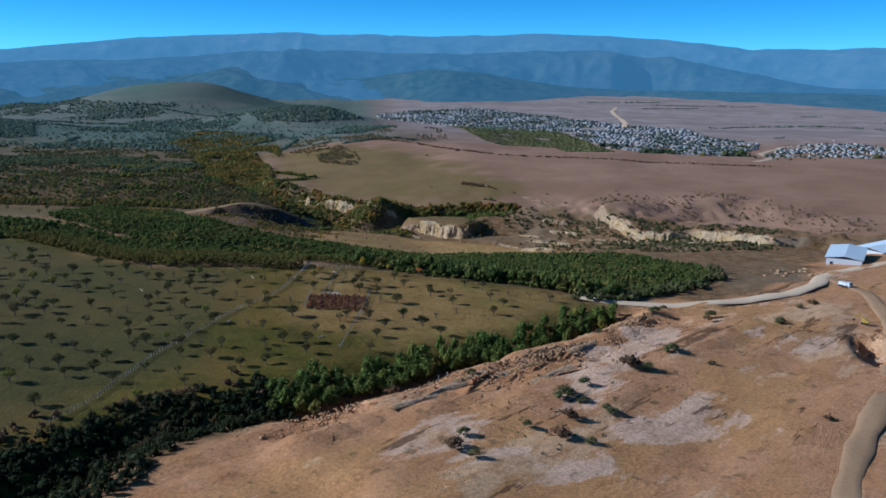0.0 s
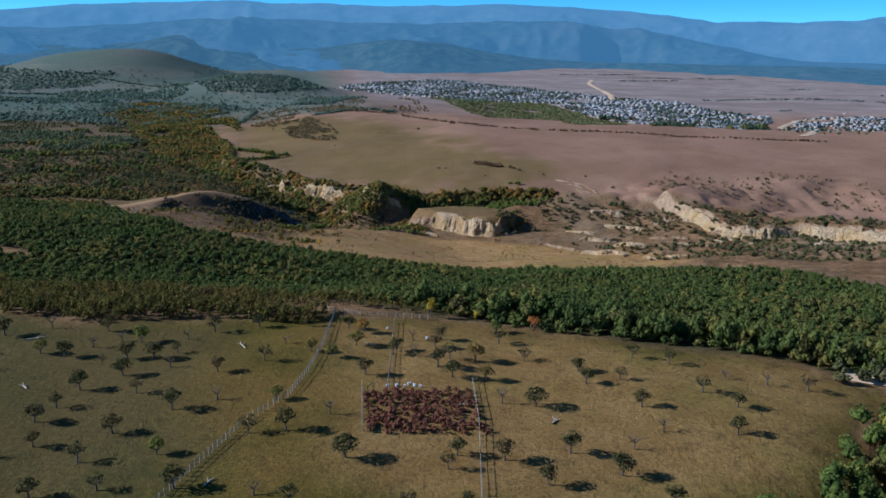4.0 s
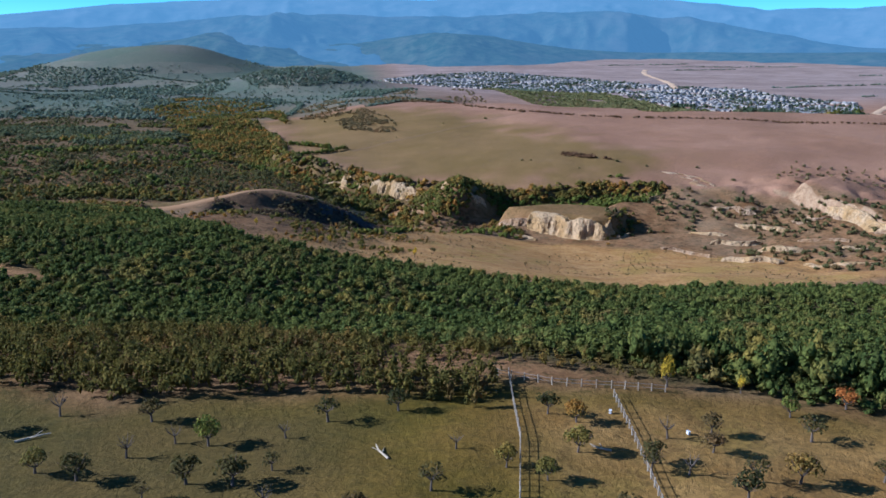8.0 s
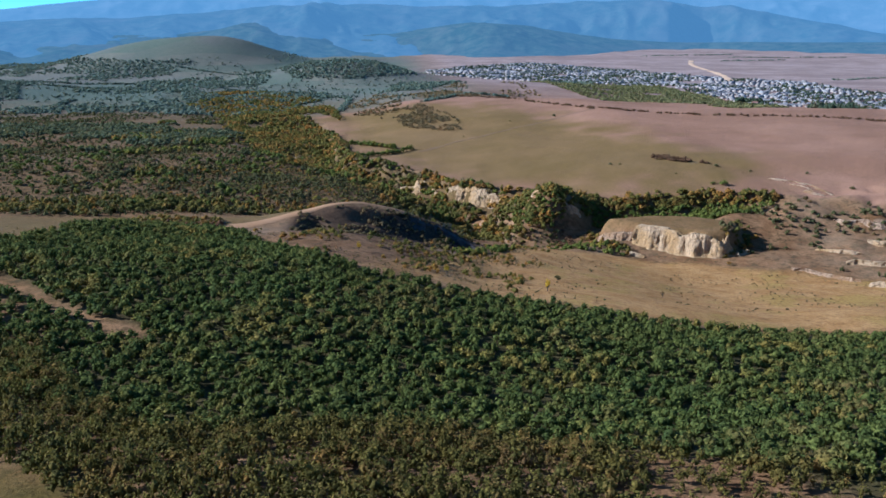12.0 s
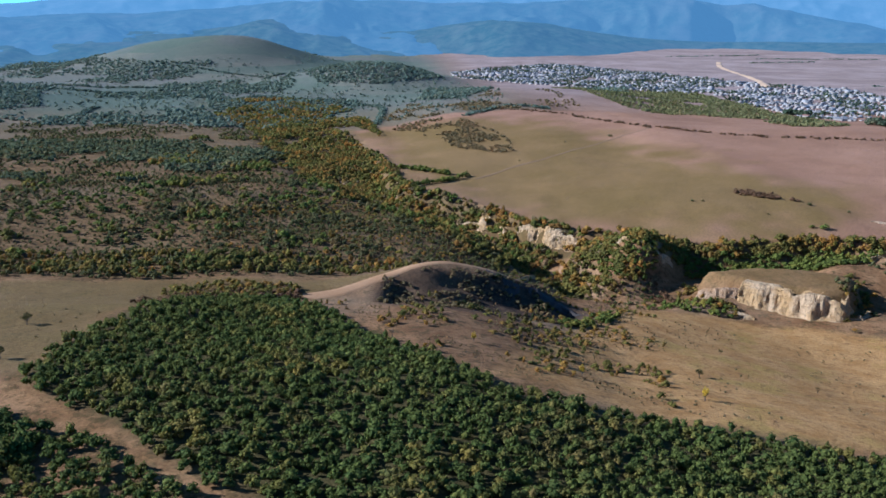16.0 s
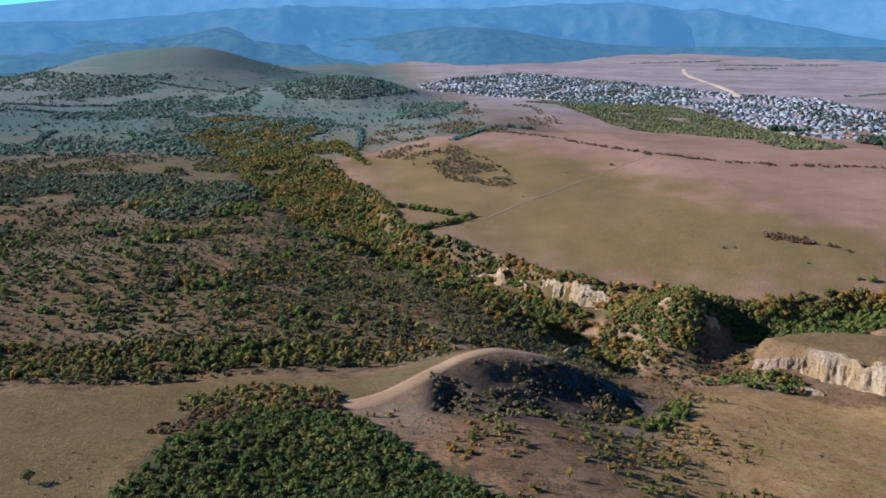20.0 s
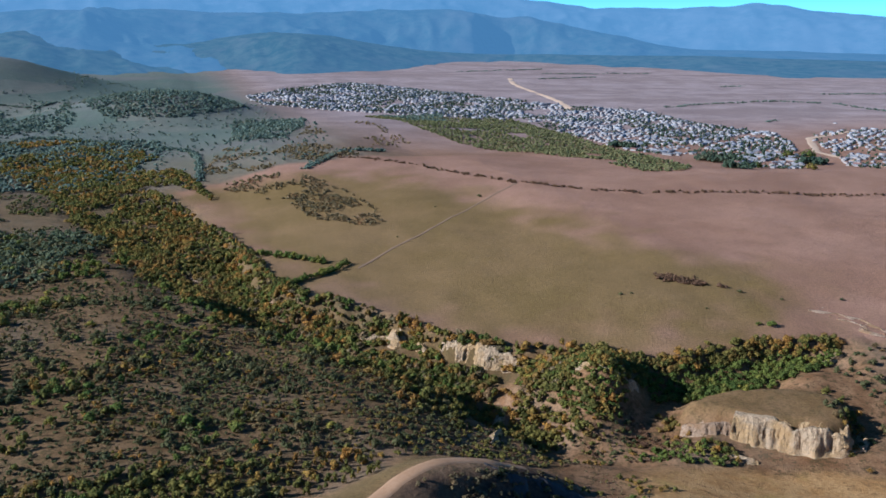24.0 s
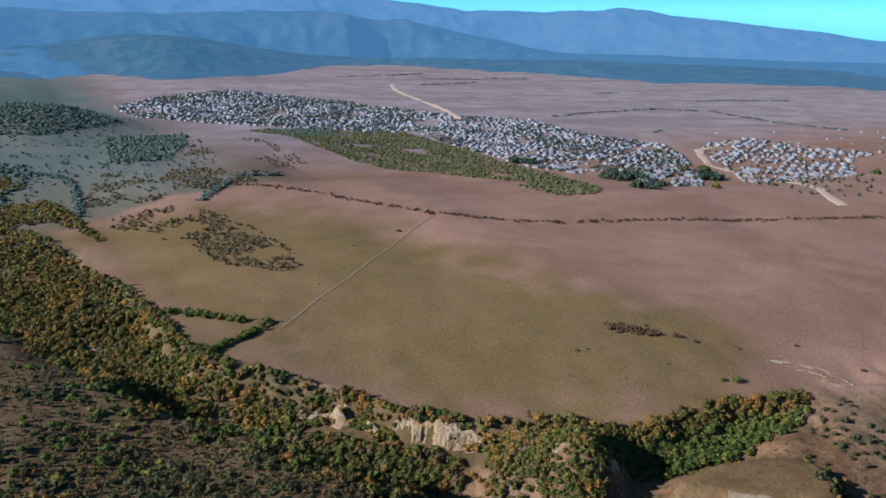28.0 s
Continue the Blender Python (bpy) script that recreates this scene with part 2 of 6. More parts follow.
# Dark green leaves, darkened further to paint gully shadow and the mound's shade.
M_SHADED_BUSH = leaf_material("shaded_bush_leaves", (0.009, 0.015, 0.005), (0.032, 0.040, 0.013), (0.075, 0.042, 0.018), 0.25)
M_THICKET = leaf_material("thicket_leaves", (0.064, 0.058, 0.010), (0.122, 0.098, 0.019), (0.18, 0.100, 0.023), 0.42)
M_ORCHARD = leaf_material("orchard_leaves", (0.030, 0.031, 0.009), (0.074, 0.066, 0.020), (0.14, 0.080, 0.030), 0.40, "object")
M_GREEN = leaf_material("gully_leaves", (0.040, 0.064, 0.011), (0.116, 0.136, 0.024), (0.23, 0.180, 0.028), 0.42)
M_RED = leaf_material("red_bush_leaves", (0.080, 0.040, 0.022), (0.155, 0.084, 0.044), (0.14, 0.10, 0.04), 0.3)
M_VINE = leaf_material("vine_leaves", (0.115, 0.036, 0.024), (0.215, 0.082, 0.048), (0.16, 0.08, 0.04), 0.3)
M_YELLOW = leaf_material("yellow_leaves", (0.30, 0.20, 0.012), (0.50, 0.36, 0.03), (0.42, 0.22, 0.02), 0.3, "object")
M_ORANGE = leaf_material("orange_leaves", (0.24, 0.085, 0.02), (0.40, 0.15, 0.035), (0.30, 0.14, 0.03), 0.3, "object")
M_BARK = plain_material("bark", (0.10, 0.075, 0.055), (0.19, 0.15, 0.115), 6.0, 0.95, 0.5, 0.03, 0.1)
M_POST = plain_material("weathered_wood", (0.46, 0.37, 0.26), (0.66, 0.55, 0.41), 5.0, 0.9, 0.4, 0.02, 0.1)
M_WIRE = plain_material("wire", (0.25, 0.23, 0.21), (0.35, 0.33, 0.30), 5.0, 0.6, 0.1, 0.01, 0.3, 0.6)
M_WALL = plain_material("house_wall", (0.36, 0.31, 0.26), (0.56, 0.50, 0.43), 0.8, 0.9, 0.15, 0.02)
M_ROOF = plain_material("house_roof", (0.20, 0.19, 0.185), (0.58, 0.56, 0.53), 0.25, 0.85, 0.2, 0.03, 0.1)
M_ROOF_RED = plain_material("house_roof_brown", (0.26, 0.13, 0.09), (0.36, 0.20, 0.14), 0.8, 0.7, 0.2, 0.03, 0.3)
M_PANE = plain_material("window_pane", (0.03, 0.04, 0.05), (0.06, 0.07, 0.08), 2.0, 0.15, 0.0, 0.01, 0.5)
M_SHED = plain_material("shed_roof", (0.70, 0.73, 0.75), (0.80, 0.82, 0.83), 0.5, 0.45, 0.1, 0.02, 0.4)
M_SHED_WALL = plain_material("shed_wall", (0.20, 0.19, 0.19), (0.32, 0.30, 0.29), 0.7, 0.7, 0.2, 0.02)
M_YELLOW_PAINT = plain_material("yellow_paint", (0.60, 0.36, 0.02), (0.72, 0.46, 0.04), 3.0, 0.45, 0.1, 0.01, 0.4)
M_BLACK = plain_material("black_rubber", (0.015, 0.015, 0.016), (0.035, 0.034, 0.033), 4.0, 0.8, 0.2, 0.01)
M_WHITE = plain_material("white_paint", (0.70, 0.70, 0.68), (0.80, 0.80, 0.78), 2.0, 0.6, 0.1, 0.01)
# Blue emission stands in for the air before foothills and spurs.
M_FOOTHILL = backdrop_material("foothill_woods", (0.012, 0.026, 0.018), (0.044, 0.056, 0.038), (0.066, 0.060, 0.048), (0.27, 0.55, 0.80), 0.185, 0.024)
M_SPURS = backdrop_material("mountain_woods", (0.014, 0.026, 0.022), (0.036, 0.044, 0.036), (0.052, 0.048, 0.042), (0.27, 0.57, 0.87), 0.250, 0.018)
# Far leaves are paled and greyed, distance haze put into their colour.
M_HAZED_WOOD = leaf_material("hazed_wood_leaves", (0.086, 0.122, 0.092), (0.134, 0.164, 0.116), (0.18, 0.165, 0.100), 0.30)
M_MID_WOOD = leaf_material("slope_wood_leaves", (0.058, 0.076, 0.040), (0.112, 0.126, 0.062), (0.18, 0.140, 0.056), 0.36)
M_HILL_WOOD = leaf_material("hill_wood_leaves", (0.085, 0.095, 0.034), (0.170, 0.160, 0.062), (0.21, 0.155, 0.060), 0.35)
M_BROWN_SCRUB = leaf_material("brown_scrub_leaves", (0.098, 0.078, 0.034), (0.190, 0.140, 0.066), (0.24, 0.130, 0.052), 0.4)
M_VILLAGE_TREE = leaf_material("village_tree_leaves", (0.026, 0.044, 0.026), (0.066, 0.086, 0.048), (0.12, 0.10, 0.05), 0.2)
# The far range glows pale blue in place of distance haze.
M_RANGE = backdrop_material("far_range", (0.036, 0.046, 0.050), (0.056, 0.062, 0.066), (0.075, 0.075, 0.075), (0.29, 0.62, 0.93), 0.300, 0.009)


# ---- lie of the land: heights across the valley, row by row from south to north ----
XS = np.array([-700.0, -300, -130, -60, 0, 70, 140, 230, 500, 900])
ROW_Y, ROW_Z = [], []


def profile(y, *heights):
    ROW_Y.append(float(y))
    ROW_Z.append([float(v) for v in heights])


profile(-400, 70, 66, 62, 60, 60, 58, 56, 55, 55, 50)
profile(-50, 70, 66, 63, 61, 60, 57, 55, 54, 52, 50)
profile(30, 70, 66, 63, 61, 59, 57, 55, 54, 53, 52)
profile(100, 70, 67, 62, 60, 59, 57, 53, 51, 50, 50)
profile(140, 68, 64, 60, 59, 58, 55, 50, 48, 48, 48)
profile(200, 66, 62, 56, 52, 46, 42, 42, 42, 44, 46)
profile(260, 63, 60, 56, 52, 41, 32, 30, 32, 38, 42)
profile(310, 60, 54, 50, 44, 32, 20, 18, 22, 32, 38)
profile(350, 57, 48, 42, 38, 26, 14, 13, 18, 30, 34)
profile(390, 54, 45, 39, 33, 20, 11, 14, 20, 28, 32)
profile(430, 52, 44, 38, 33, 18, 20, 24, 28, 30, 32)
profile(500, 50, 43, 36, 28, 23, 28, 31, 32, 32, 30)
profile(600, 40, 35, 29, 24, 24, 27, 32, 33, 32, 26)
profile(700, 36, 28, 22, 21, 26, 31, 35, 34, 28, 16)
profile(820, 30, 22, 17, 20, 31, 33, 32, 26, 10, 6)
profile(1000, 24, 16, 14, 17, 24, 24, 14, 10, 4, 4)
profile(1250, 18, 12, 12, 12, 10, 8, 6, 4, 0, 0)
profile(1800, 10, 6, 5, 4, 0, 0, 0, 0, -4, -6)
YS, TABLE = np.array(ROW_Y), np.array(ROW_Z)


def smooth(a, b, v):
    u = np.clip((v - a) / (b - a), 0, 1)
    return u * u * (3 - 2 * u)


def table_height(x, y):
    i = np.clip(np.searchsorted(YS, y) - 1, 0, len(YS) - 2)
    j = np.clip(np.searchsorted(XS, x) - 1, 0, len(XS) - 2)
    u = np.clip((y - YS[i]) / (YS[i + 1] - YS[i]), 0, 1)
    w = np.clip((x - XS[j]) / (XS[j + 1] - XS[j]), 0, 1)
    u, w = 0.5 * u + 0.5 * u * u * (3 - 2 * u), 0.5 * w + 0.5 * w * w * (3 - 2 * w)
    low = TABLE[i, j] * (1 - w) + TABLE[i, j + 1] * w
    high = TABLE[i + 1, j] * (1 - w) + TABLE[i + 1, j + 1] * w
    return low * (1 - u) + high * u


def along(line, x, y):
    """Distance to a polyline of (x, y, value) and the value at its nearest place."""
    best, val = np.full(np.shape(x), 1e9), np.zeros(np.shape(x))
    for (ax, ay, av), (bx, by, bv) in zip(line, line[1:]):
        dx, dy = bx - ax, by - ay
        u = np.clip(((x - ax) * dx + (y - ay) * dy) / (dx * dx + dy * dy), 0, 1)
        d = np.hypot(x - ax - u * dx, y - ay - u * dy)
        near = d < best
        best, val = np.where(near, d, best), np.where(near, av + u * (bv - av), val)
    return best, val


def inside(poly, x, y):
    """Signed distance to a polygon, positive inside."""
    n, odd, d = len(poly), np.zeros(np.shape(x), bool), np.full(np.shape(x), 1e9)
    for k in range(n):
        (ax, ay), (bx, by) = poly[k], poly[(k + 1) % n]
        cross = ((ay > y) != (by > y)) & (x < (bx - ax) * (y - ay) / (by - ay + 1e-9) + ax)
        odd ^= cross
        dx, dy = bx - ax, by - ay
        u = np.clip(((x - ax) * dx + (y - ay) * dy) / (dx * dx + dy * dy), 0, 1)
        d = np.minimum(d, np.hypot(x - ax - u * dx, y - ay - u * dy))
    return np.where(odd, d, -d)


def lattice(i, j, seed):
    v = np.sin(i * 127.1 + j * 311.7 + seed * 74.7) * 43758.5453
    return v - np.floor(v)


def value_noise(x, y, size, seed=0):
    """Smooth noise between -1 and 1."""
    a, b = np.asarray(x, float) / size, np.asarray(y, float) / size
    i, j = np.floor(a), np.floor(b)
    u, w = a - i, b - j
    u, w = u * u * (3 - 2 * u), w * w * (3 - 2 * w)
    low = lattice(i, j, seed) * (1 - u) + lattice(i + 1, j, seed) * u
    high = lattice(i, j + 1, seed) * (1 - u) + lattice(i + 1, j + 1, seed) * u
    return 2 * (low * (1 - w) + high * w) - 1


RAVINE = [(152, 438, 24), (138, 437, 19), (100, 435, 13), (68, 436, 12), (57, 431, 12.5), (50, 418, 11.5), (30, 408, 11), (12, 416, 11), (2, 452, 11), (-22, 488, 12),
          (-52, 528, 13), (-82, 590, 14), (-106, 680, 13), (-122, 770, 12), (-152, 860, 11), (-200, 980, 9), (-260, 1150, 8)]
PLATEAU = [(-95, 840), (-84, 780), (-68, 676), (-60, 600), (-46, 562), (-14, 526), (0, 500), (20, 482), (44, 470), (60, 456), (85, 453), (110, 452),
           (146, 441), (178, 425), (214, 396), (240, 380), (290, 330), (330, 300), (700, 330), (900, 500), (900, 900), (400, 960), (150, 900), (0, 880)]
GULLY = [(-75, -95, 0), (-42, -48, 0), (-20, -12, 0), (12, 2, 0), (40, 22, 0), (66, 38, 0), (95, 55, 0), (112, 70, 0)]
MOUND = [(-104, 362, 1), (-80, 362, 2.5), (-62, 370, 5), (-46, 377, 7.5), (-30, 379, 8), (-20, 380, 6.5)]
HOLLOW = [(-68, 364), (-52, 370), (-38, 373), (-24, 377), (-10, 379), (0, 372), (0, 358), (-16, 346), (-34, 342), (-52, 336), (-70, 342)]
MESA = [(55, 415), (66, 407), (73, 400), (80, 395), (88, 390), (95, 386), (104, 388), (112, 396), (117, 404), (114, 412), (100, 420), (84, 423), (70, 423), (58, 420)]
HILLS = [(-400, 1800, 56, 210), (-330, 1760, 8, 90), (-85, 1420, 26, 120), (150, 1180, 10, 120), (40, 443, 10, 13), (-620, 1150, 16, 170)]
BANK = [(20, -24, 0), (54, 8, 0), (84, 34, 0), (110, 58, 0), (126, 72, 0)]
LONG_BANK = [(204, 384, 0), (207, 370, 0), (210, 352, 0), (216, 340, 0), (228, 335, 0), (245, 337, 0), (262, 320, 0), (270, 296, 0), (262, 262, 0)]
LONG_BANK_SIDE = [(204, 384), (207, 370), (210, 352), (216, 340), (228, 335), (245, 337), (262, 320), (270, 296), (262, 262), (310, 262), (340, 330), (330, 420), (240, 430), (200, 410)]
PIT = [(188, 47, 0), (183, 36, 0), (180, 25, 0)]
BANK_SIDE = [(14, -28), (54, 10), (84, 36), (110, 60), (130, 76), (220, 20), (80, -120)]


def height(x, y):
    x, y = np.asarray(x, float), np.asarray(y, float)
    z = table_height(x, y)
    north = smooth(530, 600, y)
    d, floor = along(RAVINE, x + 5 * value_noise(x, y, 19, 3) + 12 * north * value_noise(x, y, 47, 15), y + 5 * value_noise(x, y, 17, 4))
    floor = floor + north * (4.5 + 4.0 * value_noise(x, y, 36, 16))
    z = np.where(z > floor, floor + (z - floor) * np.maximum(smooth(4, 21 + 26 * north + 30 * smooth(452, 478, y) * smooth(565, 530, y) * smooth(-60, -35, inside(PLATEAU, x, y)), d), smooth(-9, 0, inside(PLATEAU, x + 3 * value_noise(x, y, 7, 11), y + 3 * value_noise(x, y, 6, 12)))), z)
    d, rise = along(MOUND, x, y)
    z = z + rise * np.exp(-((d / 13) ** 2))
    d = smooth(0, 6, inside(HOLLOW, x + 3 * value_noise(x, y, 9, 18), y + 3 * value_noise(x, y, 8, 19)))
    z = z - d * (2.6 + 1.4 * np.abs(value_noise(x, y, 7, 20)) + 0.8 * value_noise(x, y, 4, 23))
    d = inside(MESA, x + 1.5 * value_noise(x, y, 9, 5), y + 1.5 * value_noise(x, y, 8, 6))
    z = z + (np.maximum(z, 20.6 + 0.01 * (y - 400)) - z) * smooth(-0.5, 3.5, d)
    d, _ = along(GULLY, x, y)
    z = z - 4.6 * np.exp(-((d / 9) ** 2))
    rough = smooth(120, 170, x) * smooth(200, 260, y) * smooth(460, 430, y) * smooth(420, 330, x)
    z = z + rough * (2.2 * value_noise(x, y, 26, 7) + 2.5 * np.abs(value_noise(x, y, 11, 8)))
    for hx, hy, top, wide in HILLS:
        z = z + top * np.exp(-(((x - hx) ** 2 + (y - hy) ** 2) / wide ** 2) ** 1.4)
    d, _ = along(LONG_BANK, x, y)
    z = z + 6.0 * smooth(-1.5, 3.0, inside(LONG_BANK_SIDE, x, y)) * smooth(75, 20, d)
    d, _ = along(PIT, x + 2 * value_noise(x, y, 5, 17), y)
    z = z - 4.5 * smooth(6.0, 2.5, d)
    d, _ = along(BANK, x, y)
    side = -inside(BANK_SIDE, x + 3 * value_noise(x, y, 9, 13), y + 3 * value_noise(x, y, 8, 14))
    z = z + 4.6 * smooth(10, -4, side) * smooth(62, 22, d)
    z = z + 1.1 * value_noise(x, y, 45, 1) + 0.35 * value_noise(x, y, 13, 2)
    return z


# ---- mesh helpers ----
def mesh_object(name, verts, faces, material, parent=None, smooth_shade=False):
    """Arrays of places and equal-sided faces as one object."""
    verts, faces = np.asarray(verts, np.float32), np.asarray(faces, np.int32)
    me = bpy.data.meshes.new(name)
    me.vertices.add(len(verts))
    me.vertices.foreach_set("co", verts.ravel())
    k = faces.shape[1]
    me.loops.add(faces.size)
    me.loops.foreach_set("vertex_index", faces.ravel())
    me.polygons.add(len(faces))
    me.polygons.foreach_set("loop_start", np.arange(len(faces), dtype=np.int32) * k)
    if smooth_shade:
        me.polygons.foreach_set("use_smooth", np.ones(len(faces), bool))
    me.update(calc_edges=True)
    me.materials.append(material)
    ob = new(name, me)
    ob.parent = parent
    return ob


def add_attribute(ob, name, values):
    a = ob.data.attributes.new(name, "FLOAT", "POINT")
    a.data.foreach_set("value", np.asarray(values, np.float32).ravel())


def part(name, bm, material, parent, label=""):
    me = bpy.data.meshes.new(name)
    bm.to_mesh(me)
    bm.free()
    me.materials.append(material)
    ob = new(name, me)
    ob.parent = parent
    return tagged(ob, label) if label else ob


def empty(name, x, y, z, turn=0.0, scale=1.0):
    ob = new(name)
    ob.empty_display_size = 0.5
    ob.matrix_basis = Matrix.LocRotScale((x, y, z), Euler((0, 0, turn)), (scale, scale, scale))
    return ob


def box(bm, cx, cy, cz, sx, sy, sz, turn=0.0, bevel=0.0):
    made = bmesh.ops.create_cube(bm, size=1, matrix=Matrix.LocRotScale((cx, cy, cz), Euler((0, 0, turn)), (sx, sy, sz)))["verts"]
    if bevel:
        edges = list({e for v in made for e in v.link_edges})
        bmesh.ops.bevel(bm, geom=edges, offset=bevel, segments=1, affect="EDGES")


def at_ground(x, y):
    return float(height(np.array([x]), np.array([y]))[0])


def grid_lines(lo, a, b, hi, step, growth, widest):
    """Even steps between a and b, growing outside."""
    mid = list(np.arange(a, b + step, step))
    s, v = step, mid[-1]
    while v < hi:
        s = min(s * growth, widest)
        v += s
        mid.append(v)
    s, v, low = step, mid[0], []
    while v > lo:
        s = min(s * growth, widest)
        v -= s
        low.append(v)
    return np.array(low[::-1] + mid)


# ---- plan of the land cover ----
ORCHARD = [(-260, -160), (-75, -95), (-42, -46), (-22, -10), (12, 6), (40, 28), (68, 46), (95, 64), (112, 84), (80, 112), (52, 118), (26, 132),
           (6, 137), (-18, 134), (-47, 131), (-66, 140), (-110, 190), (-150, 250), (-300, 260), (-420, 100)]
CLAY = [(-75, -100), (-26, -54), (-6, -22), (14, 4), (34, 18), (60, 37), (90, 57), (111, 79), (130, 92), (170, 100), (205, 130), (245, 180), (300, 220),
        (520, 240), (700, -100), (500, -400), (-60, -400)]
FOREST = [(-138, 262), (-128, 245), (-100, 215), (-74, 168), (-40, 170), (-18, 164), (8, 150), (24, 138), (40, 128), (60, 119), (84, 112), (104, 98),
          (122, 92), (150, 108), (172, 130), (180, 165), (168, 205), (140, 222), (104, 232), (80, 246), (44, 245), (20, 246), (-4, 257),
          (-20, 258), (-42, 262), (-60, 288), (-74, 306), (-90, 342), (-112, 345), (-128, 322), (-137, 290)]
FOREST_LOW = [(-142, 250), (-126, 240), (-112, 228), (-96, 214), (-72, 168), (-100, 186), (-126, 200), (-142, 206), (-165, 222), (-168, 246)]
FOREST_WEST = [(-260, 190), (-190, 175), (-138, 205), (-122, 232), (-150, 248), (-200, 262), (-262, 262)]
GREEN_FIELD = [(-95, 830), (-84, 780), (-68, 676), (-60, 600), (-46, 562), (-14, 526), (0, 500), (20, 482), (44, 470), (60, 456), (85, 455), (110, 456),
               (150, 455), (166, 480), (150, 540), (124, 610), (100, 690), (64, 780), (-30, 830)]
HILL_GRASS = [(-300, 270), (-190, 262), (-140, 262), (-139, 295), (-130, 328), (-110, 352), (-88, 350), (-70, 364), (-48, 380), (-26, 388), (-34, 396),
              (-60, 386), (-90, 368), (-120, 368), (-160, 362), (-260, 352)]
MEADOW = [(14, 380), (-8, 340), (-30, 300), (-44, 275), (-20, 262), (20, 252), (60, 250), (110, 240), (150, 260), (160, 320), (130, 352), (96, 368),
          (80, 378), (60, 384), (46, 388), (30, 392)]
BADLAND = [(118, 384), (150, 440), (180, 440), (226, 402), (270, 384), (300, 330), (284, 250), (240, 222), (196, 236), (168, 270), (140, 330)]
RIM = [(-110, 770, 0), (-84, 690, 0), (-80, 600, 0), (-52, 552, 0), (-22, 514, 0), (-6, 488, 0), (14, 470, 0), (34, 446, 0), (50, 440, 0)]
SLOPE = [(-84, 340), (-60, 294), (-44, 274), (-6, 266), (0, 290), (14, 330), (16, 372), (8, 402), (-10, 384), (-40, 372)]
# East flank of the mound, where shade is painted into the ground colour.
SHADED_FACE = [(-40, 372), (-28, 376), (-12, 380), (-2, 374), (-2, 360), (-16, 348), (-34, 346), (-46, 352)]
MOWN = [(6, 62), (8, 128), (30, 124), (100, 95), (108, 82), (70, 52), (40, 40)]
LONG_GRASS = [(-170, 40), (-60, -30), (-16, 30), (-14, 128), (-66, 138), (-150, 220)]
SCRUB_FACE = [(-66, 366), (-50, 372), (-42, 366), (-46, 348), (-30, 338), (-48, 332), (-70, 340)]
GLADE = [(-138, 256, 0), (-125, 245, 0), (-115, 237, 0), (-106, 228, 0), (-95, 219, 0), (-86, 212, 0)]
SLABS = [[(73, -2), (88, 18), (110, 46), (120, 46), (113, 30), (99, 16), (90, 2), (80, -6)], [(90, -14), (114, 0), (114, -8), (96, -20)], [(60, -38), (83, -27), (85, -33), (66, -47)], [(44, -22), (57, -18), (52, -34), (42, -40)],
         [(112, 48), (130, 62), (134, 58), (118, 44)], [(150, 30), (170, 46), (172, 40), (154, 26)]]
FACES = ([(-30, 517, 0), (-22, 512, 0), (-14, 501, 0)], [(-2, 492, 0), (9, 482, 0), (17, 470, 0)], [(31, 444, 0), (37, 434, 0), (46, 430, 0)], [(-96, 622, 0), (-86, 606, 0)], [(-84, 584, 0), (-76, 572, 0)])
CHUTE = [(6, 473), (16, 469), (15, 460), (9, 452), (2, 442), (-2, 446), (4, 458)]


WEST = [(-300, 370), (-140, 368), (-96, 376), (-60, 398), (-30, 410), (-18, 430), (-14, 470), (-40, 505), (-70, 555), (-98, 620), (-122, 720), (-170, 860), (-420, 900), (-460, 500)]


def soft(poly, x, y, edge=5.0, wobble=4.0):
    d = inside(poly, x + wobble * value_noise(x, y, 14, 21), y + wobble * value_noise(x, y, 12, 22))
    return smooth(-edge, edge, d)


xs = grid_lines(-4700, -215, 300, 4700, 2.3, 1.07, 260)
ys = grid_lines(-900, -120, 640, 4800, 2.3, 1.05, 200)
gx, gy = np.meshgrid(xs, ys)
gz = height(gx, gy)
# small erosion runnels on the bare slopes
clay_mask = soft(CLAY, gx, gy, 4, 5)
runnel = np.abs(value_noise(gx * 0.9 + gy * 0.6, gy * 0.25 - gx * 0.2, 7, 31))
band = smooth(34, 4, along([(20, -12, 0), (70, 25, 0), (118, 68, 0)], gx, gy)[0])
bu, bv = gx * 0.78 + gy * 0.62, gy * 0.78 - gx * 0.62
terrace = value_noise(bu * 0.22, bv, 7.5, 32) + 0.6 * value_noise(bu * 0.3, bv, 4.6, 33)
gz = gz + clay_mask * (0.55 * terrace - 0.3 * runnel - band * (2.2 * (1 - runnel) ** 3 - 1.2 * terrace))
n_y, n_x = gx.shape
index = np.arange(n_x * n_y).reshape(n_y, n_x)
quads = np.stack([index[:-1, :-1], index[:-1, 1:], index[1:, 1:], index[1:, :-1]], -1).reshape(-1, 4)
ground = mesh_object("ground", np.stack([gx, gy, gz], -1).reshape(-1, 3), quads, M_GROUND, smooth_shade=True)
tagged(ground, "dry valley ground with grass, bare clay and fields", "ground", kind="structure")
wood = np.maximum(soft(FOREST, gx, gy, 3) * smooth(2, 5, along(GLADE, gx, gy)[0]), soft(FOREST_WEST, gx, gy, 3))
steppe = np.maximum(soft(PLATEAU, gx, gy, 4), smooth(820, 1000, gy) * smooth(0, 260, gx))
slab = sum(soft(p, gx, gy, 10, 6) for p in SLABS)
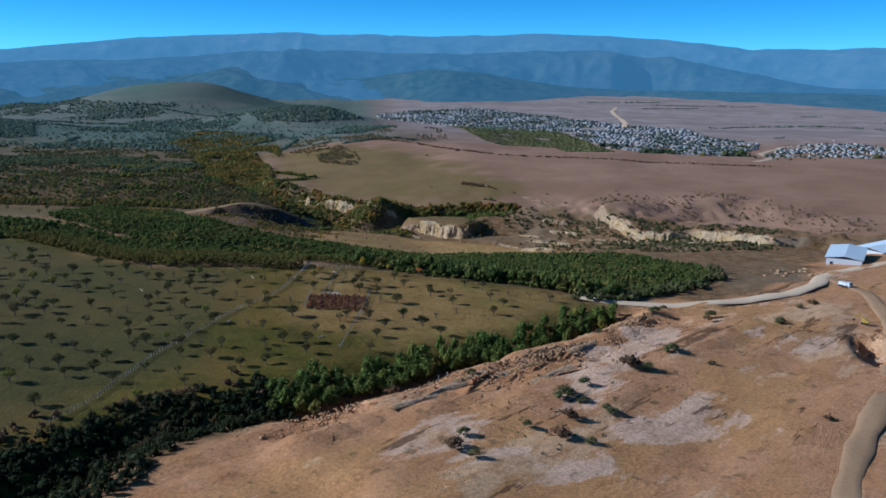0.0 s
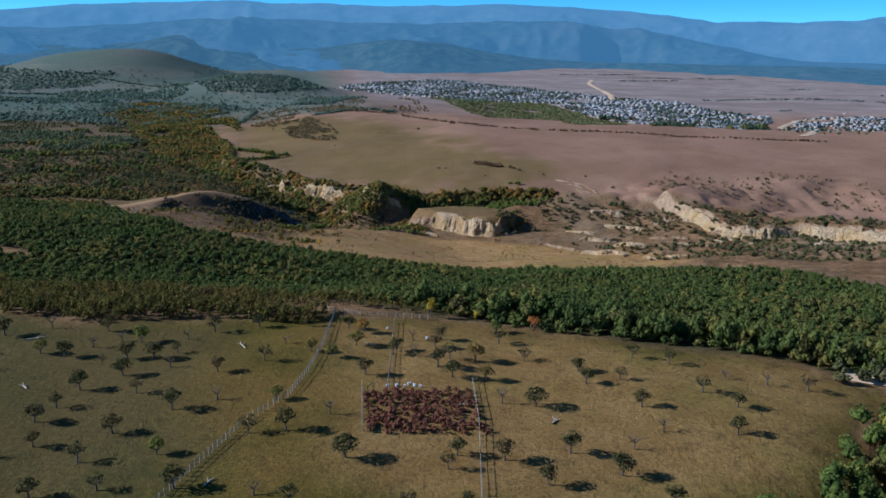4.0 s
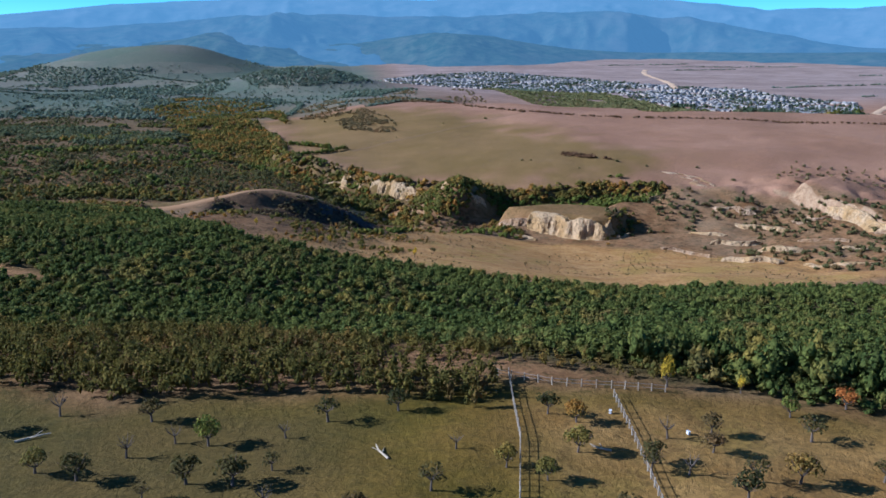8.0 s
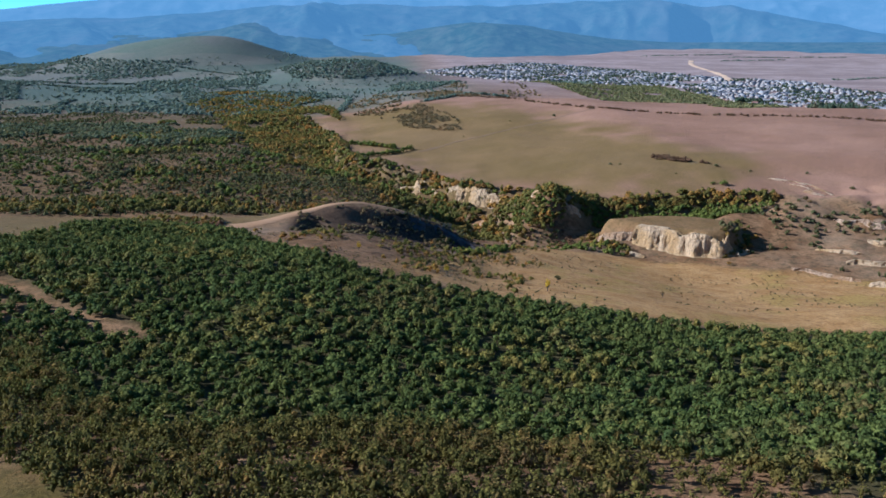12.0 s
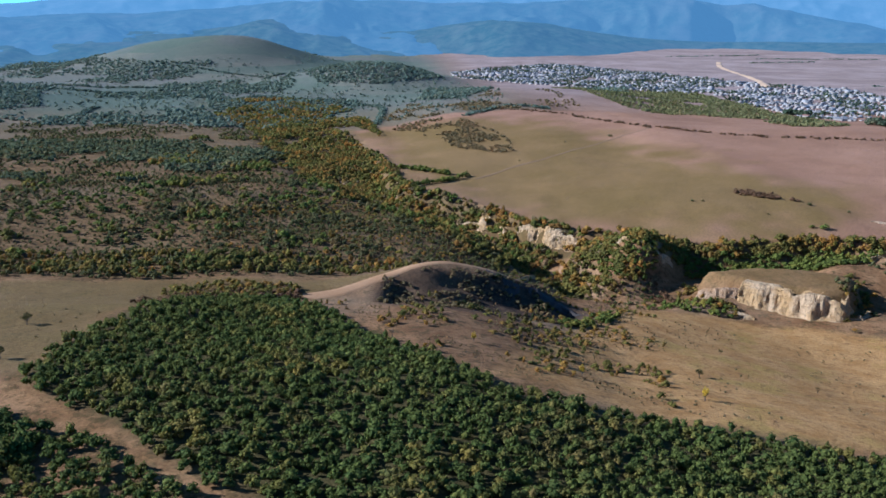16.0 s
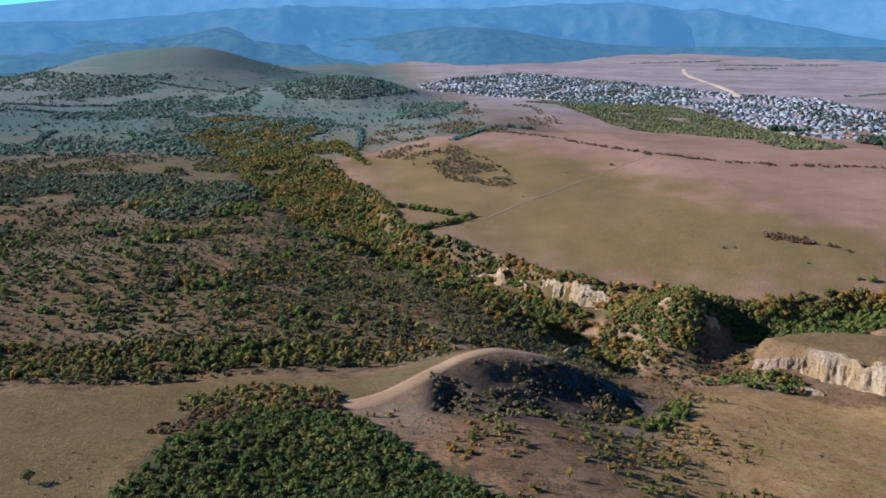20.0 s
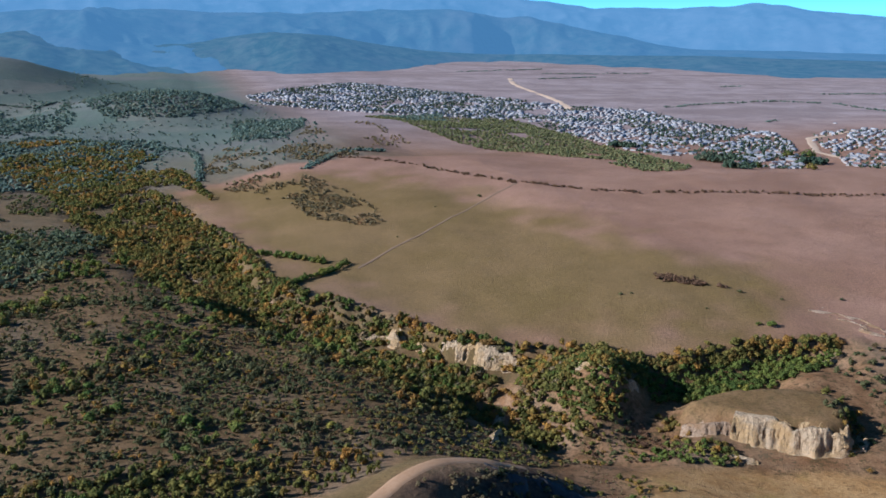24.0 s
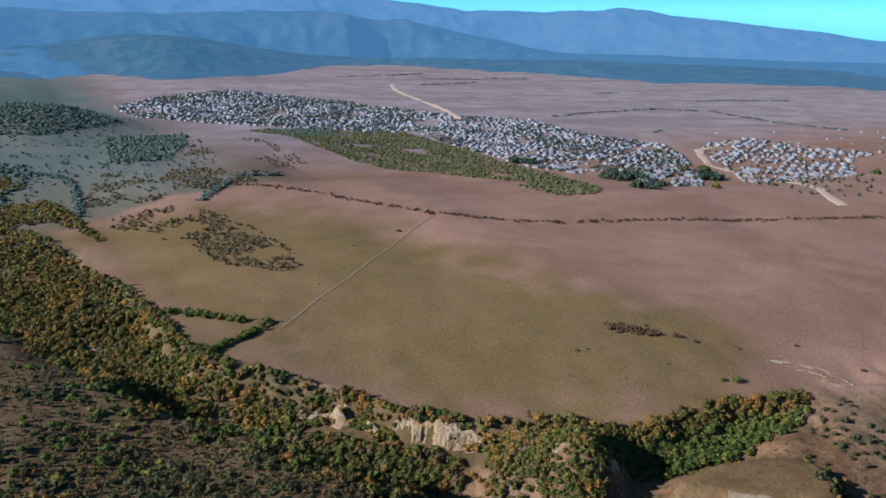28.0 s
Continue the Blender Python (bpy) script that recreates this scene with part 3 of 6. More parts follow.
add_attribute(ground, "slab", slab)
# Mask for the haze-greyed soil of the far plain.
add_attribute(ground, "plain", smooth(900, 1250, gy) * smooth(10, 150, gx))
add_attribute(ground, "clay", np.maximum(clay_mask, 0.55 * soft(CHUTE, gx, gy, 2, 3)))
add_attribute(ground, "orchard", soft(ORCHARD, gx, gy, 5))
add_attribute(ground, "wood", np.maximum(wood, np.maximum(0.5 * soft(HILL_GRASS, gx, gy, 4), np.maximum(0.6 * soft(LONG_GRASS, gx, gy, 12), np.maximum(0.45 * smooth(48, 22, along(RAVINE, gx, gy)[0]) * smooth(440, 480, gy) * (1 - soft(PLATEAU, gx, gy, 3)), 0.38 * soft(WEST, gx, gy, 12, 10))))))
add_attribute(ground, "steppe", steppe)
add_attribute(ground, "olive", np.maximum(np.maximum(soft(GREEN_FIELD, gx, gy, 30, 22), 0.7 * soft(HILL_GRASS, gx, gy, 4)), 0.55 * soft(MESA, gx, gy, 3, 2)))
add_attribute(ground, "meadow", np.maximum(np.maximum(soft(MEADOW, gx, gy, 6), 0.5 * soft(MOWN, gx, gy, 8)), np.maximum(0.25 * soft(HILL_GRASS, gx, gy, 4), 0.2 * smooth(4.5, 1.5, along(GLADE, gx, gy)[0]))))
# Where the painted haze sets in, stronger with distance.
add_attribute(ground, "hazed_upland", smooth(640, 1150, gy + 60 * value_noise(gx, gy, 90, 24)) * smooth(150, 20, gx))
steep = np.hypot(np.gradient(gz, ys, axis=0), np.gradient(gz, xs, axis=1))
rocky = np.maximum(0.85 * soft(BADLAND, gx, gy, 10), smooth(16, 8, np.abs(along(RIM, gx, gy)[0] - 4)) * 0.55 * smooth(0.25, 0.6, value_noise(gx, gy, 16, 35)))
add_attribute(ground, "rock", rocky * smooth(0.28, 0.75, steep))
# Full strength on the mound's flank paints its shade; the rest is brown ground.
add_attribute(ground, "dark", np.maximum(soft(SHADED_FACE, gx, gy, 3), np.maximum(np.maximum(0.75 * soft(SCRUB_FACE, gx, gy, 4), 0.7 * soft(HOLLOW, gx, gy, 3)), 0.12 * soft(SLOPE, gx, gy, 6))))


# ---- the far ranges ----
def spur_noise(a, r, seed):
    """Spurs and side valleys that run down towards the plain."""
    v, x, y = 0, r * np.sin(a), r * np.cos(a)
    for k, size in enumerate((480, 230, 110, 52, 26)):
        warp = 0.35 * size * value_noise(x, y, size * 0.9, seed + 20 + k)
        across, down = a * 2600 + warp, r * (0.34 if k < 3 else 0.6)
        v = v + (1 - 2 * np.abs(value_noise(across, down, size, seed + k))) * 0.52 ** k
    return v / 1.9


def range_mesh(name, start, crest, end, steps, top, rough, seed, material):
    """A belt of hills from start(angle) over its crest to its end, as seen from the valley."""
    a = np.radians(np.linspace(-50, 62, 720))[None, :]
    u = np.linspace(0, 1, steps)[:, None]
    aa, uu = np.broadcast_arrays(a, u)
    deg = np.degrees(aa)
    r0 = start(deg) + 60 * value_noise(deg, deg * 0, 3.0, seed + 9) + 25 * value_noise(deg, deg * 0, 0.9, seed + 8)
    rr = r0 + uu * (end - r0)
    mid = np.clip((rr - r0) / (crest - r0), 0, None)
    lift = smooth(0, 1, mid) * (1 - 0.5 * smooth(crest, end, rr))
    z = -12 + lift * (top(deg) + 10) + np.minimum(1, mid * 1.6) * rough * (spur_noise(aa, rr, seed) - 0.25) * (1.1 - 0.75 * smooth(0.55, 1.0, mid)) * np.clip(top(deg) / 70, 0.12, 1)
    idx = np.arange(z.size).reshape(z.shape)
    q = np.stack([idx[:-1, :-1], idx[:-1, 1:], idx[1:, 1:], idx[1:, :-1]], -1).reshape(-1, 4)
    return mesh_object(name, np.stack([rr * np.sin(aa), rr * np.cos(aa), z], -1).reshape(-1, 3), q, material, smooth_shade=True)


def bump(deg, at, wide, high):
    return high * np.exp(-(((deg - at) / wide) ** 2))


def far_top(deg):
    return (188 + bump(deg, 2, 14, 26) - 42 * smooth(20, 28, deg) + bump(deg, 35.9, 1.1, 22) + bump(deg, 37.6, 0.9, 13) + bump(deg, 33.0, 2.0, 7) + bump(deg, 24, 1.6, 8) + bump(deg, 12, 2.5, 8)
            - 78 * smooth(38.5, 53, deg) - 60 * smooth(-10, -24, deg))


def spur_top(deg):
    return 120 - 104 * smooth(20, 33, deg) + bump(deg, 4, 8, 12) + bump(deg, 12, 5, 16) - 50 * smooth(-8, -26, deg)


def near_top(deg):
    return 58 - 42 * smooth(6, 20, deg) + bump(deg, -7, 4, 18) + bump(deg, 7, 3, 14) - 20 * smooth(-12, -30, deg) - 4 * smooth(36, 50, deg)


def near_start(deg):
    return np.interp(deg, [-75, -26, -18, -6, 5, 12, 20, 30, 40, 48, 80], [1500, 1520, 1620, 1960, 1900, 2250, 2700, 2350, 2170, 2010, 1900])


tagged(range_mesh("backdrop_far_range", lambda deg: 3000 + 0 * deg, 3900, 4450, 70, far_top, 50, 41, M_RANGE), "mountain range along the horizon, its blue haze painted as glow", "mountains", kind="structure")
tagged(range_mesh("backdrop_spurs", lambda deg: near_start(deg) + 240, 3150, 3600, 90, spur_top, 72, 51, M_SPURS), "long wooded spurs of the mountain range with painted blue haze glow", "mountains", kind="structure")
tagged(range_mesh("backdrop_foothills", near_start, 2800, 3050, 80, near_top, 52, 61, M_FOOTHILL), "dark green wooded foothills below the mountain range with painted blue haze glow", "hills", kind="structure")


# ---- foliage kit ----
rng = np.random.default_rng(7)
GOLD = (1 + 5 ** 0.5) / 2


def ico():
    """The corners and faces of an icosahedron of radius 1."""
    v = np.array([(s * a, t * b, 0) for s, t, a, b in ((-1, 1, 1, GOLD), (1, 1, 1, GOLD), (-1, -1, 1, GOLD), (1, -1, 1, GOLD))])
    v = np.concatenate([v, v[:, [2, 0, 1]], v[:, [1, 2, 0]]])
    v = v / np.linalg.norm(v, axis=1)[:, None]
    faces = []
    near = np.linalg.norm(v[:, None] - v[None], axis=2) < 1.2
    for i in range(12):
        for j in range(i + 1, 12):
            for k in range(j + 1, 12):
                if near[i, j] and near[j, k] and near[i, k]:
                    out = np.dot(np.cross(v[j] - v[i], v[k] - v[i]), v[i]) > 0
                    faces.append((i, j, k) if out else (i, k, j))
    return v, np.array(faces)


ICO = ico()


OCTA = (np.array([(1, 0, 0), (0, 1, 0), (-1, 0, 0), (0, -1, 0), (0, 0, 1), (0, 0, -1)], float),
        np.array([(0, 1, 4), (1, 2, 4), (2, 3, 4), (3, 0, 4), (1, 0, 5), (2, 1, 5), (3, 2, 5), (0, 3, 5)]))


def crown(seed, leaves, leaf, lumps=6, wide=1.0, tall=1.0, core=0.72, heart=OCTA):
    """One crown about 1 m in radius, its foot at z = 0: a few lumps, each a dark heart under many tilted leaf clumps."""
    r = np.random.default_rng(seed)
    verts, faces, count = [], [], 0
    centres = []
    for k in range(lumps):
        a = 2 * math.pi * (k + r.uniform(-0.3, 0.3)) / max(lumps - 1, 1)
        far = 0.0 if k == 0 else r.uniform(0.38, 0.62)
        size = r.uniform(0.5, 0.68) if k == 0 else r.uniform(0.34, 0.52)
        centres.append((far * math.cos(a) * wide, far * math.sin(a) * wide, (r.uniform(0.85, 1.15) if k == 0 else r.uniform(0.45, 0.95)) * tall, size))
    for cx, cy, cz, size in centres:
        v = heart[0] * size * core * (1 + r.uniform(-0.18, 0.18, (len(heart[0]), 1))) * (1, 1, min(tall, 1.4)) + (cx, cy, cz)
        verts.append(v)
        faces.append(heart[1] + count)
        count += len(v)
    n_each = leaves // lumps
    for cx, cy, cz, size in centres:
        d = r.normal(size=(n_each, 3))
        d[:, 2] = np.where(d[:, 2] < -0.3, -d[:, 2], d[:, 2])
        d /= np.linalg.norm(d, axis=1)[:, None]
        p = d * size * r.uniform(0.8, 1.12, (n_each, 1)) * (1, 1, min(tall, 1.4)) + (cx, cy, cz)
        n = d + r.normal(scale=0.45, size=d.shape)
        n /= np.linalg.norm(n, axis=1)[:, None]
        u = np.cross(n, r.normal(size=d.shape))
        u /= np.linalg.norm(u, axis=1)[:, None]
        w = np.cross(n, u)
        s = leaf * r.uniform(0.6, 1.35, (n_each, 1))
        q = np.stack([p - u * s, p - w * s * 0.7, p + u * s, p + w * s * 0.7], 1).reshape(-1, 3)
        i = count + 4 * np.arange(n_each)[:, None]
        verts.append(q)
        faces.append(np.concatenate([i + [0, 1, 2], i + [0, 2, 3]]))
        count += len(q)
    return np.concatenate(verts), np.concatenate(faces)


def scatter(name, xy, radius, tall, kit, material, label, category, sink=0.15):
    """Many crowns standing on the ground, joined as one piece of stuff."""
    xy, n = np.asarray(xy, float), len(xy)
    radius, tall = np.broadcast_to(radius, n), np.broadcast_to(tall, n)
    z = height(xy[:, 0], xy[:, 1])
    turn, pick, tint = rng.uniform(0, 2 * math.pi, n), rng.integers(0, len(kit), n), rng.uniform(0, 1, n)
    verts, faces, tints, count = [], [], [], 0
    for k, (v, f) in enumerate(kit):
        m = np.nonzero(pick == k)[0]
        if not len(m):
            continue
        c, s = np.cos(turn[m])[:, None], np.sin(turn[m])[:, None]
        x = (v[None, :, 0] * c - v[None, :, 1] * s) * radius[m][:, None] + xy[m, 0][:, None]
        y = (v[None, :, 0] * s + v[None, :, 1] * c) * radius[m][:, None] + xy[m, 1][:, None]
        h = (v[None, :, 2] - sink) * tall[m][:, None] + z[m][:, None]
        verts.append(np.stack([x, y, h], -1).reshape(-1, 3))
        faces.append((f[None] + (np.arange(len(m)) * len(v))[:, None, None]).reshape(-1, 3) + count)
        tints.append(np.repeat(tint[m], len(v)))
        count += len(m) * len(v)
    ob = mesh_object(name, np.concatenate(verts), np.concatenate(faces), material)
    add_attribute(ob, "tint", np.concatenate(tints))
    return tagged(ob, label, category, kind="stuff")


def fill(poly, step, jitter=0.35, turn=0.0, keep=None):
    """Places inside a polygon on a shaken lattice turned by some degrees."""
    p = np.array(poly, float)
    mid, far = p.mean(0), np.linalg.norm(p - p.mean(0), axis=1).max() + step
    k = np.arange(-far, far, step)
    a, b = np.meshgrid(k, k)
    a, b = a + rng.uniform(-jitter, jitter, a.shape) * step, b + rng.uniform(-jitter, jitter, a.shape) * step
    c, s = math.cos(radians(turn)), math.sin(radians(turn))
    x, y = (a * c - b * s + mid[0]).ravel(), (a * s + b * c + mid[1]).ravel()
    ok = inside(poly, x, y) > 0
    if keep is not None:
        ok &= keep(x, y)
    return np.stack([x[ok], y[ok]], 1)


def beside(line, step, spread, rows=3):
    """Places strewn along a polyline."""
    out = []
    for (ax, ay), (bx, by) in zip(line, line[1:]):
        far = math.hypot(bx - ax, by - ay)
        n = max(1, int(far / step)) * rows
        u = rng.uniform(0, 1, n)
        off = rng.normal(0, spread, (n, 2))
        out.append(np.stack([ax + u * (bx - ax), ay + u * (by - ay)], 1) + off)
    return np.concatenate(out)


ROUND = [crown(s, 60, 0.15, 3 + s % 3, tall=0.95, core=0.88) for s in range(41, 51)]
SPECK = [crown(s, 14, 0.40, 2, tall=0.9, core=0.95) for s in range(61, 66)]
MOTE = [crown(s, 6, 0.55, 2, tall=0.85, core=1.0) for s in range(81, 86)]
FULL = [crown(s, 110, 0.13, 6, tall=1.1, core=0.80) for s in range(1, 7)]
LIGHT = [crown(s, 66, 0.155, 5, tall=0.95, core=0.86) for s in range(11, 18)]
SMALL = [crown(s, 40, 0.21, 4, tall=0.95, core=0.82) for s in range(51, 57)]
TALL = [crown(s, 120, 0.13, 7, wide=0.8, tall=1.5, core=0.8) for s in range(21, 26)]
SAPLING = [crown(s, 56, 0.13, 3, wide=0.8, tall=1.25, core=0.55) for s in range(71, 79)]
FAR = [crown(s, 20, 0.36, 4, tall=0.85, core=1.0) for s in range(31, 35)]

# ---- the planted wood on the slope ----
trees = fill(FOREST, 2.5, 0.40, 24, lambda x, y: (value_noise(x, y, 11, 61) > -0.93) & (along(GLADE, x, y)[0] > 2.0 + 1.2 * value_noise(x, y, 6, 62)))
scatter("forest_trees", trees, 1.05 + 1.25 * rng.uniform(0, 1, len(trees)) ** 2.0, rng.uniform(1.0, 2.1, len(trees)), ROUND, M_FOREST, "dense planted wood of small dark green trees in rows", "trees")
trees = fill(FOREST_LOW, 2.6, 0.36, 24, lambda x, y: (inside(FOREST, x, y) < 0) & (along(GLADE, x, y)[0] > 2.2))
scatter("forest_trees", trees, 1.05 + 1.25 * rng.uniform(0, 1, len(trees)) ** 2.0, rng.uniform(1.0, 2.1, len(trees)), ROUND, M_FOREST, "planted wood of small green trees below the grassy lane", "trees")
trees = fill(FOREST_WEST, 3.4, 0.3, 24)
scatter("forest_trees", trees, rng.uniform(1.4, 2.2, len(trees)), rng.uniform(1.8, 3.0, len(trees)), LIGHT, M_FOREST, "dark green planted wood beyond the clearing", "trees")
EDGE = [(44, 132), (60, 122), (84, 114), (104, 100), (120, 94), (126, 104), (100, 118), (66, 134), (46, 142), (26, 146), (24, 138)]
trees = fill(EDGE, 3.8, 0.35)
scatter("forest_edge_trees", trees, rng.uniform(1.9, 3.0, len(trees)), rng.uniform(2.6, 4.4, len(trees)), FULL, M_FOREST, "taller grey-green trees along the orchard edge of the wood", "trees")
BELT = [(-130, 200), (-112, 184), (-66, 141), (-47, 132), (-33, 134), (-18, 133), (2, 125), (5, 136), (-18, 143), (-45, 152), (-72, 158), (-100, 186), (-126, 208)]
trees = fill(BELT, 1.7, 0.48, 0, lambda x, y: value_noise(x, y, 8, 64) > -0.75)
scatter("thicket", trees, rng.uniform(1.0, 1.9, len(trees)), rng.uniform(1.2, 2.4, len(trees)), SAPLING, M_THICKET, "yellow-green thicket between orchard and wood", "bushes")
BELT_BACK = [(-100, 190), (-72, 162), (-45, 157), (-18, 152), (6, 144), (8, 150), (-18, 160), (-42, 168), (-74, 170), (-100, 205)]
trees = fill(BELT_BACK, 2.3, 0.45, 0, lambda x, y: value_noise(x, y, 9, 63) > -0.6)
scatter("thicket", trees, rng.uniform(0.8, 1.6, len(trees)), rng.uniform(1.0, 1.9, len(trees)), SAPLING, M_THICKET, "loose yellowish bushes at the foot of the wood", "bushes")

strip = fill([(-104, 208), (-76, 172), (-40, 174), (-18, 168), (8, 154), (26, 142), (40, 131), (24, 134), (8, 141), (-18, 148), (-45, 156), (-72, 163), (-100, 190)], 2.2, 0.48)
scatter("thicket", strip, rng.uniform(0.6, 1.4, len(strip)), rng.uniform(0.7, 1.5, len(strip)), SAPLING, M_THICKET, "young olive-green growth joining the thicket to the wood", "bushes")

filler = fill([(-130, 208), (-100, 184), (-72, 158), (-45, 149), (-12, 141), (-12, 158), (-40, 171), (-72, 169), (-100, 206)], 2.0, 0.48, 0, lambda x, y: value_noise(x, y, 10, 99) > -0.7)
scatter("thicket", filler, rng.uniform(1.0, 1.9, len(filler)), rng.uniform(0.9, 1.9, len(filler)), SAPLING, M_THICKET, "feathery olive-brown bushes between thicket and wood", "bushes")


def clear_of_faces(x, y):
    return np.min([along(line, x, y)[0] for line in FACES], axis=0) > 3.0


# ---- scrub on the slope west of the ravine ----
bush = fill(WEST, 5.0, 0.48, 10, lambda x, y: (x > -230) & (y < 620) & (value_noise(x, y, 38, 65) + 0.6 * value_noise(x, y, 13, 66) > 0.30))
scatter("scrub", bush, rng.uniform(0.8, 2.0, len(bush)), rng.uniform(0.9, 2.0, len(bush)), SMALL, M_SCRUB, "scattered dark bushes on the dry western slope", "bushes")
bush = fill(WEST, 4.2, 0.48, 30, lambda x, y: (y < 470) & (value_noise(x, y, 30, 67) > 0.50) | (along(RAVINE, x, y)[0] + 16 * value_noise(x, y, 18, 68) < 27))
scatter("scrub", bush, rng.uniform(1.2, 2.4, len(bush)), rng.uniform(1.4, 2.6, len(bush)), SMALL, M_AUTUMN, "autumn-coloured bushes thickening towards the ravine", "bushes")
bush = fill([(-230, 366), (-60, 382), (-58, 402), (-130, 398), (-240, 404)], 3.4, 0.45)
clump = fill(WEST, 8.0, 0.5, 4, lambda x, y: (x > -250) & (y < 590) & (value_noise(x, y, 26, 50) + 0.7 * value_noise(x, y, 10, 49) > 0.12))
scatter("slope_trees", clump, 1.3 + 1.9 * rng.uniform(0, 1, len(clump)) ** 2, rng.uniform(1.2, 2.3, len(clump)), LIGHT, M_GREEN, "dark green bushes standing in clumps on the western slope", "bushes")
scatter("scrub", bush, 0.7 + 2.0 * rng.uniform(0, 1, len(bush)) ** 2, rng.uniform(0.9, 2.4, len(bush)), LIGHT, M_AUTUMN, "band of green and rusty bushes below the bare hill", "bushes")

bush = fill(WEST, 5.0, 0.48, 10, lambda x, y: ((x < -230) | (y > 620)) & (value_noise(x, y, 38, 65) + 0.6 * value_noise(x, y, 13, 66) > -0.12))
scatter("scrub", bush, rng.uniform(1.0, 2.4, len(bush)), rng.uniform(0.9, 2.0, len(bush)), SPECK, M_SCRUB, "distant scrub thinning out over the western slope", "bushes")
bush = fill([(-190, 480), (-120, 420), (-60, 408), (-26, 424), (-26, 470), (-60, 520), (-96, 590), (-130, 690), (-170, 800), (-230, 800), (-210, 640)], 4.6, 0.48, 18,
            lambda x, y: (value_noise(x, y, 24, 69) + 0.5 * value_noise(x, y, 9, 70) > 0.58) | (along(RAVINE, x, y)[0] + 14 * value_noise(x, y, 16, 60) < 27) & clear_of_faces(x, y))
split = rng.uniform(0, 1, len(bush)) < 0.45
for mat, these, text in ((M_AUTUMN, bush[split], "rusty and yellow trees on the slope above the ravine"), (M_GREEN, bush[~split], "dark green trees on the slope above the ravine")):
    scatter("slope_trees", these, rng.uniform(1.5, 3.2, len(these)), rng.uniform(1.6, 3.0, len(these)), LIGHT, mat, text, "trees")

bush = fill(WEST, 3.5, 0.5, 40, lambda x, y: (x > -240) & (y < 600) & (value_noise(x, y, 16, 57) > -0.6))
scatter("low_scrub", bush, rng.uniform(0.4, 1.2, len(bush)), rng.uniform(0.4, 1.1, len(bush)), SPECK, M_SCRUB, "low grey-green scrub dotted over the brown western slope", "bushes")
weeds = np.concatenate([fill(MEADOW, 4.2, 0.5, 8, lambda x, y: value_noise(x, y, 14, 58) > 0.3), fill(SLOPE, 2.4, 0.5, 8, lambda x, y: value_noise(x, y, 9, 59) > 0.05),
                        fill([(-140, 262), (-139, 295), (-120, 340), (-200, 350), (-230, 290)], 6.0, 0.5, 8, lambda x, y: value_noise(x, y, 14, 58) > 0.2), fill([(60, -40), (150, 20), (200, 100), (120, 80), (40, 0)], 5.0, 0.5, 8, lambda x, y: value_noise(x, y, 20, 56) > 0.1)])
scatter("dry_weeds", weeds, rng.uniform(0.15, 0.55, len(weeds)), rng.uniform(0.2, 0.5, len(weeds)), SPECK, M_BROWN_SCRUB, "dry brown tussocks and weeds dotted over the open ground", "weeds")

under = fill([(-66, 392), (-34, 397), (-8, 396), (26, 402), (44, 414), (26, 440), (2, 452), (-20, 470), (-60, 505), (-120, 520), (-140, 430), (-110, 386)], 2.5, 0.5, 6,
             lambda x, y: (value_noise(x, y, 13, 93) + 0.6 * value_noise(x, y, 5, 94) > -0.42) & (inside(CHUTE, x, y) < 0) & clear_of_faces(x, y))
half = rng.uniform(0, 1, len(under)) < 0.5
for mat, these, text in ((M_SCRUB, under[half], "low dark scrub crowding the near bank of the ravine"), (M_AUTUMN, under[~half], "low autumn bushes crowding the near bank of the ravine")):
    scatter("low_scrub", these, rng.uniform(0.4, 1.5, len(these)), rng.uniform(0.4, 1.3, len(these)), SMALL, mat, text, "bushes")

# ---- the ravine ----
in_ravine = fill([(60, 446), (30, 420), (-4, 420), (-34, 470), (-70, 520), (-110, 600), (-140, 700), (-180, 860), (-240, 1000), (-200, 1010), (-110, 860), (-84, 760),
                  (-66, 676), (-58, 600), (-44, 560), (-12, 524), (2, 500), (22, 482), (46, 472), (62, 458)], 3.4, 0.45, 15,
                 lambda x, y: (value_noise(x, y, 14, 71) > -0.5) & (inside(CHUTE, x, y) < 0) & clear_of_faces(x, y))
for these, kit, text in ((in_ravine[in_ravine[:, 1] < 640], LIGHT, "green, yellow and rusty trees filling the ravine"), (in_ravine[in_ravine[:, 1] >= 640], SPECK, "autumn trees filling the far end of the ravine")):
    scatter("ravine_trees", these, rng.uniform(1.2, 3.1, len(these)), rng.uniform(1.4, 3.0, len(these)), kit, M_AUTUMN, text, "trees")
rimside = fill([(-106, 655), (-72, 562), (-48, 520), (-26, 488), (-2, 462), (20, 446), (36, 454), (24, 478), (4, 500), (-12, 524), (-42, 558), (-56, 598), (-62, 662)], 2.7, 0.48, 9,
               lambda x, y: (value_noise(x, y, 9, 51) > -0.72) & (inside(CHUTE, x, y) < 0) & clear_of_faces(x, y))
pick = rng.uniform(0, 1, len(rimside))
for mat, these, text in ((M_GREEN, rimside[pick < 0.38], "green trees on the steep side of the ravine below the field"), (M_AUTUMN, rimside[(pick >= 0.38) & (pick < 0.8)], "yellow and rusty trees on the steep side of the ravine"),
                         (M_BROWN_SCRUB, rimside[pick >= 0.8], "brown half-bare bushes on the steep side of the ravine")):
    scatter("ravine_trees", these, 1.0 + 1.9 * rng.uniform(0, 1, len(these)) ** 1.5, rng.uniform(1.1, 2.5, len(these)), LIGHT, mat, text, "trees")
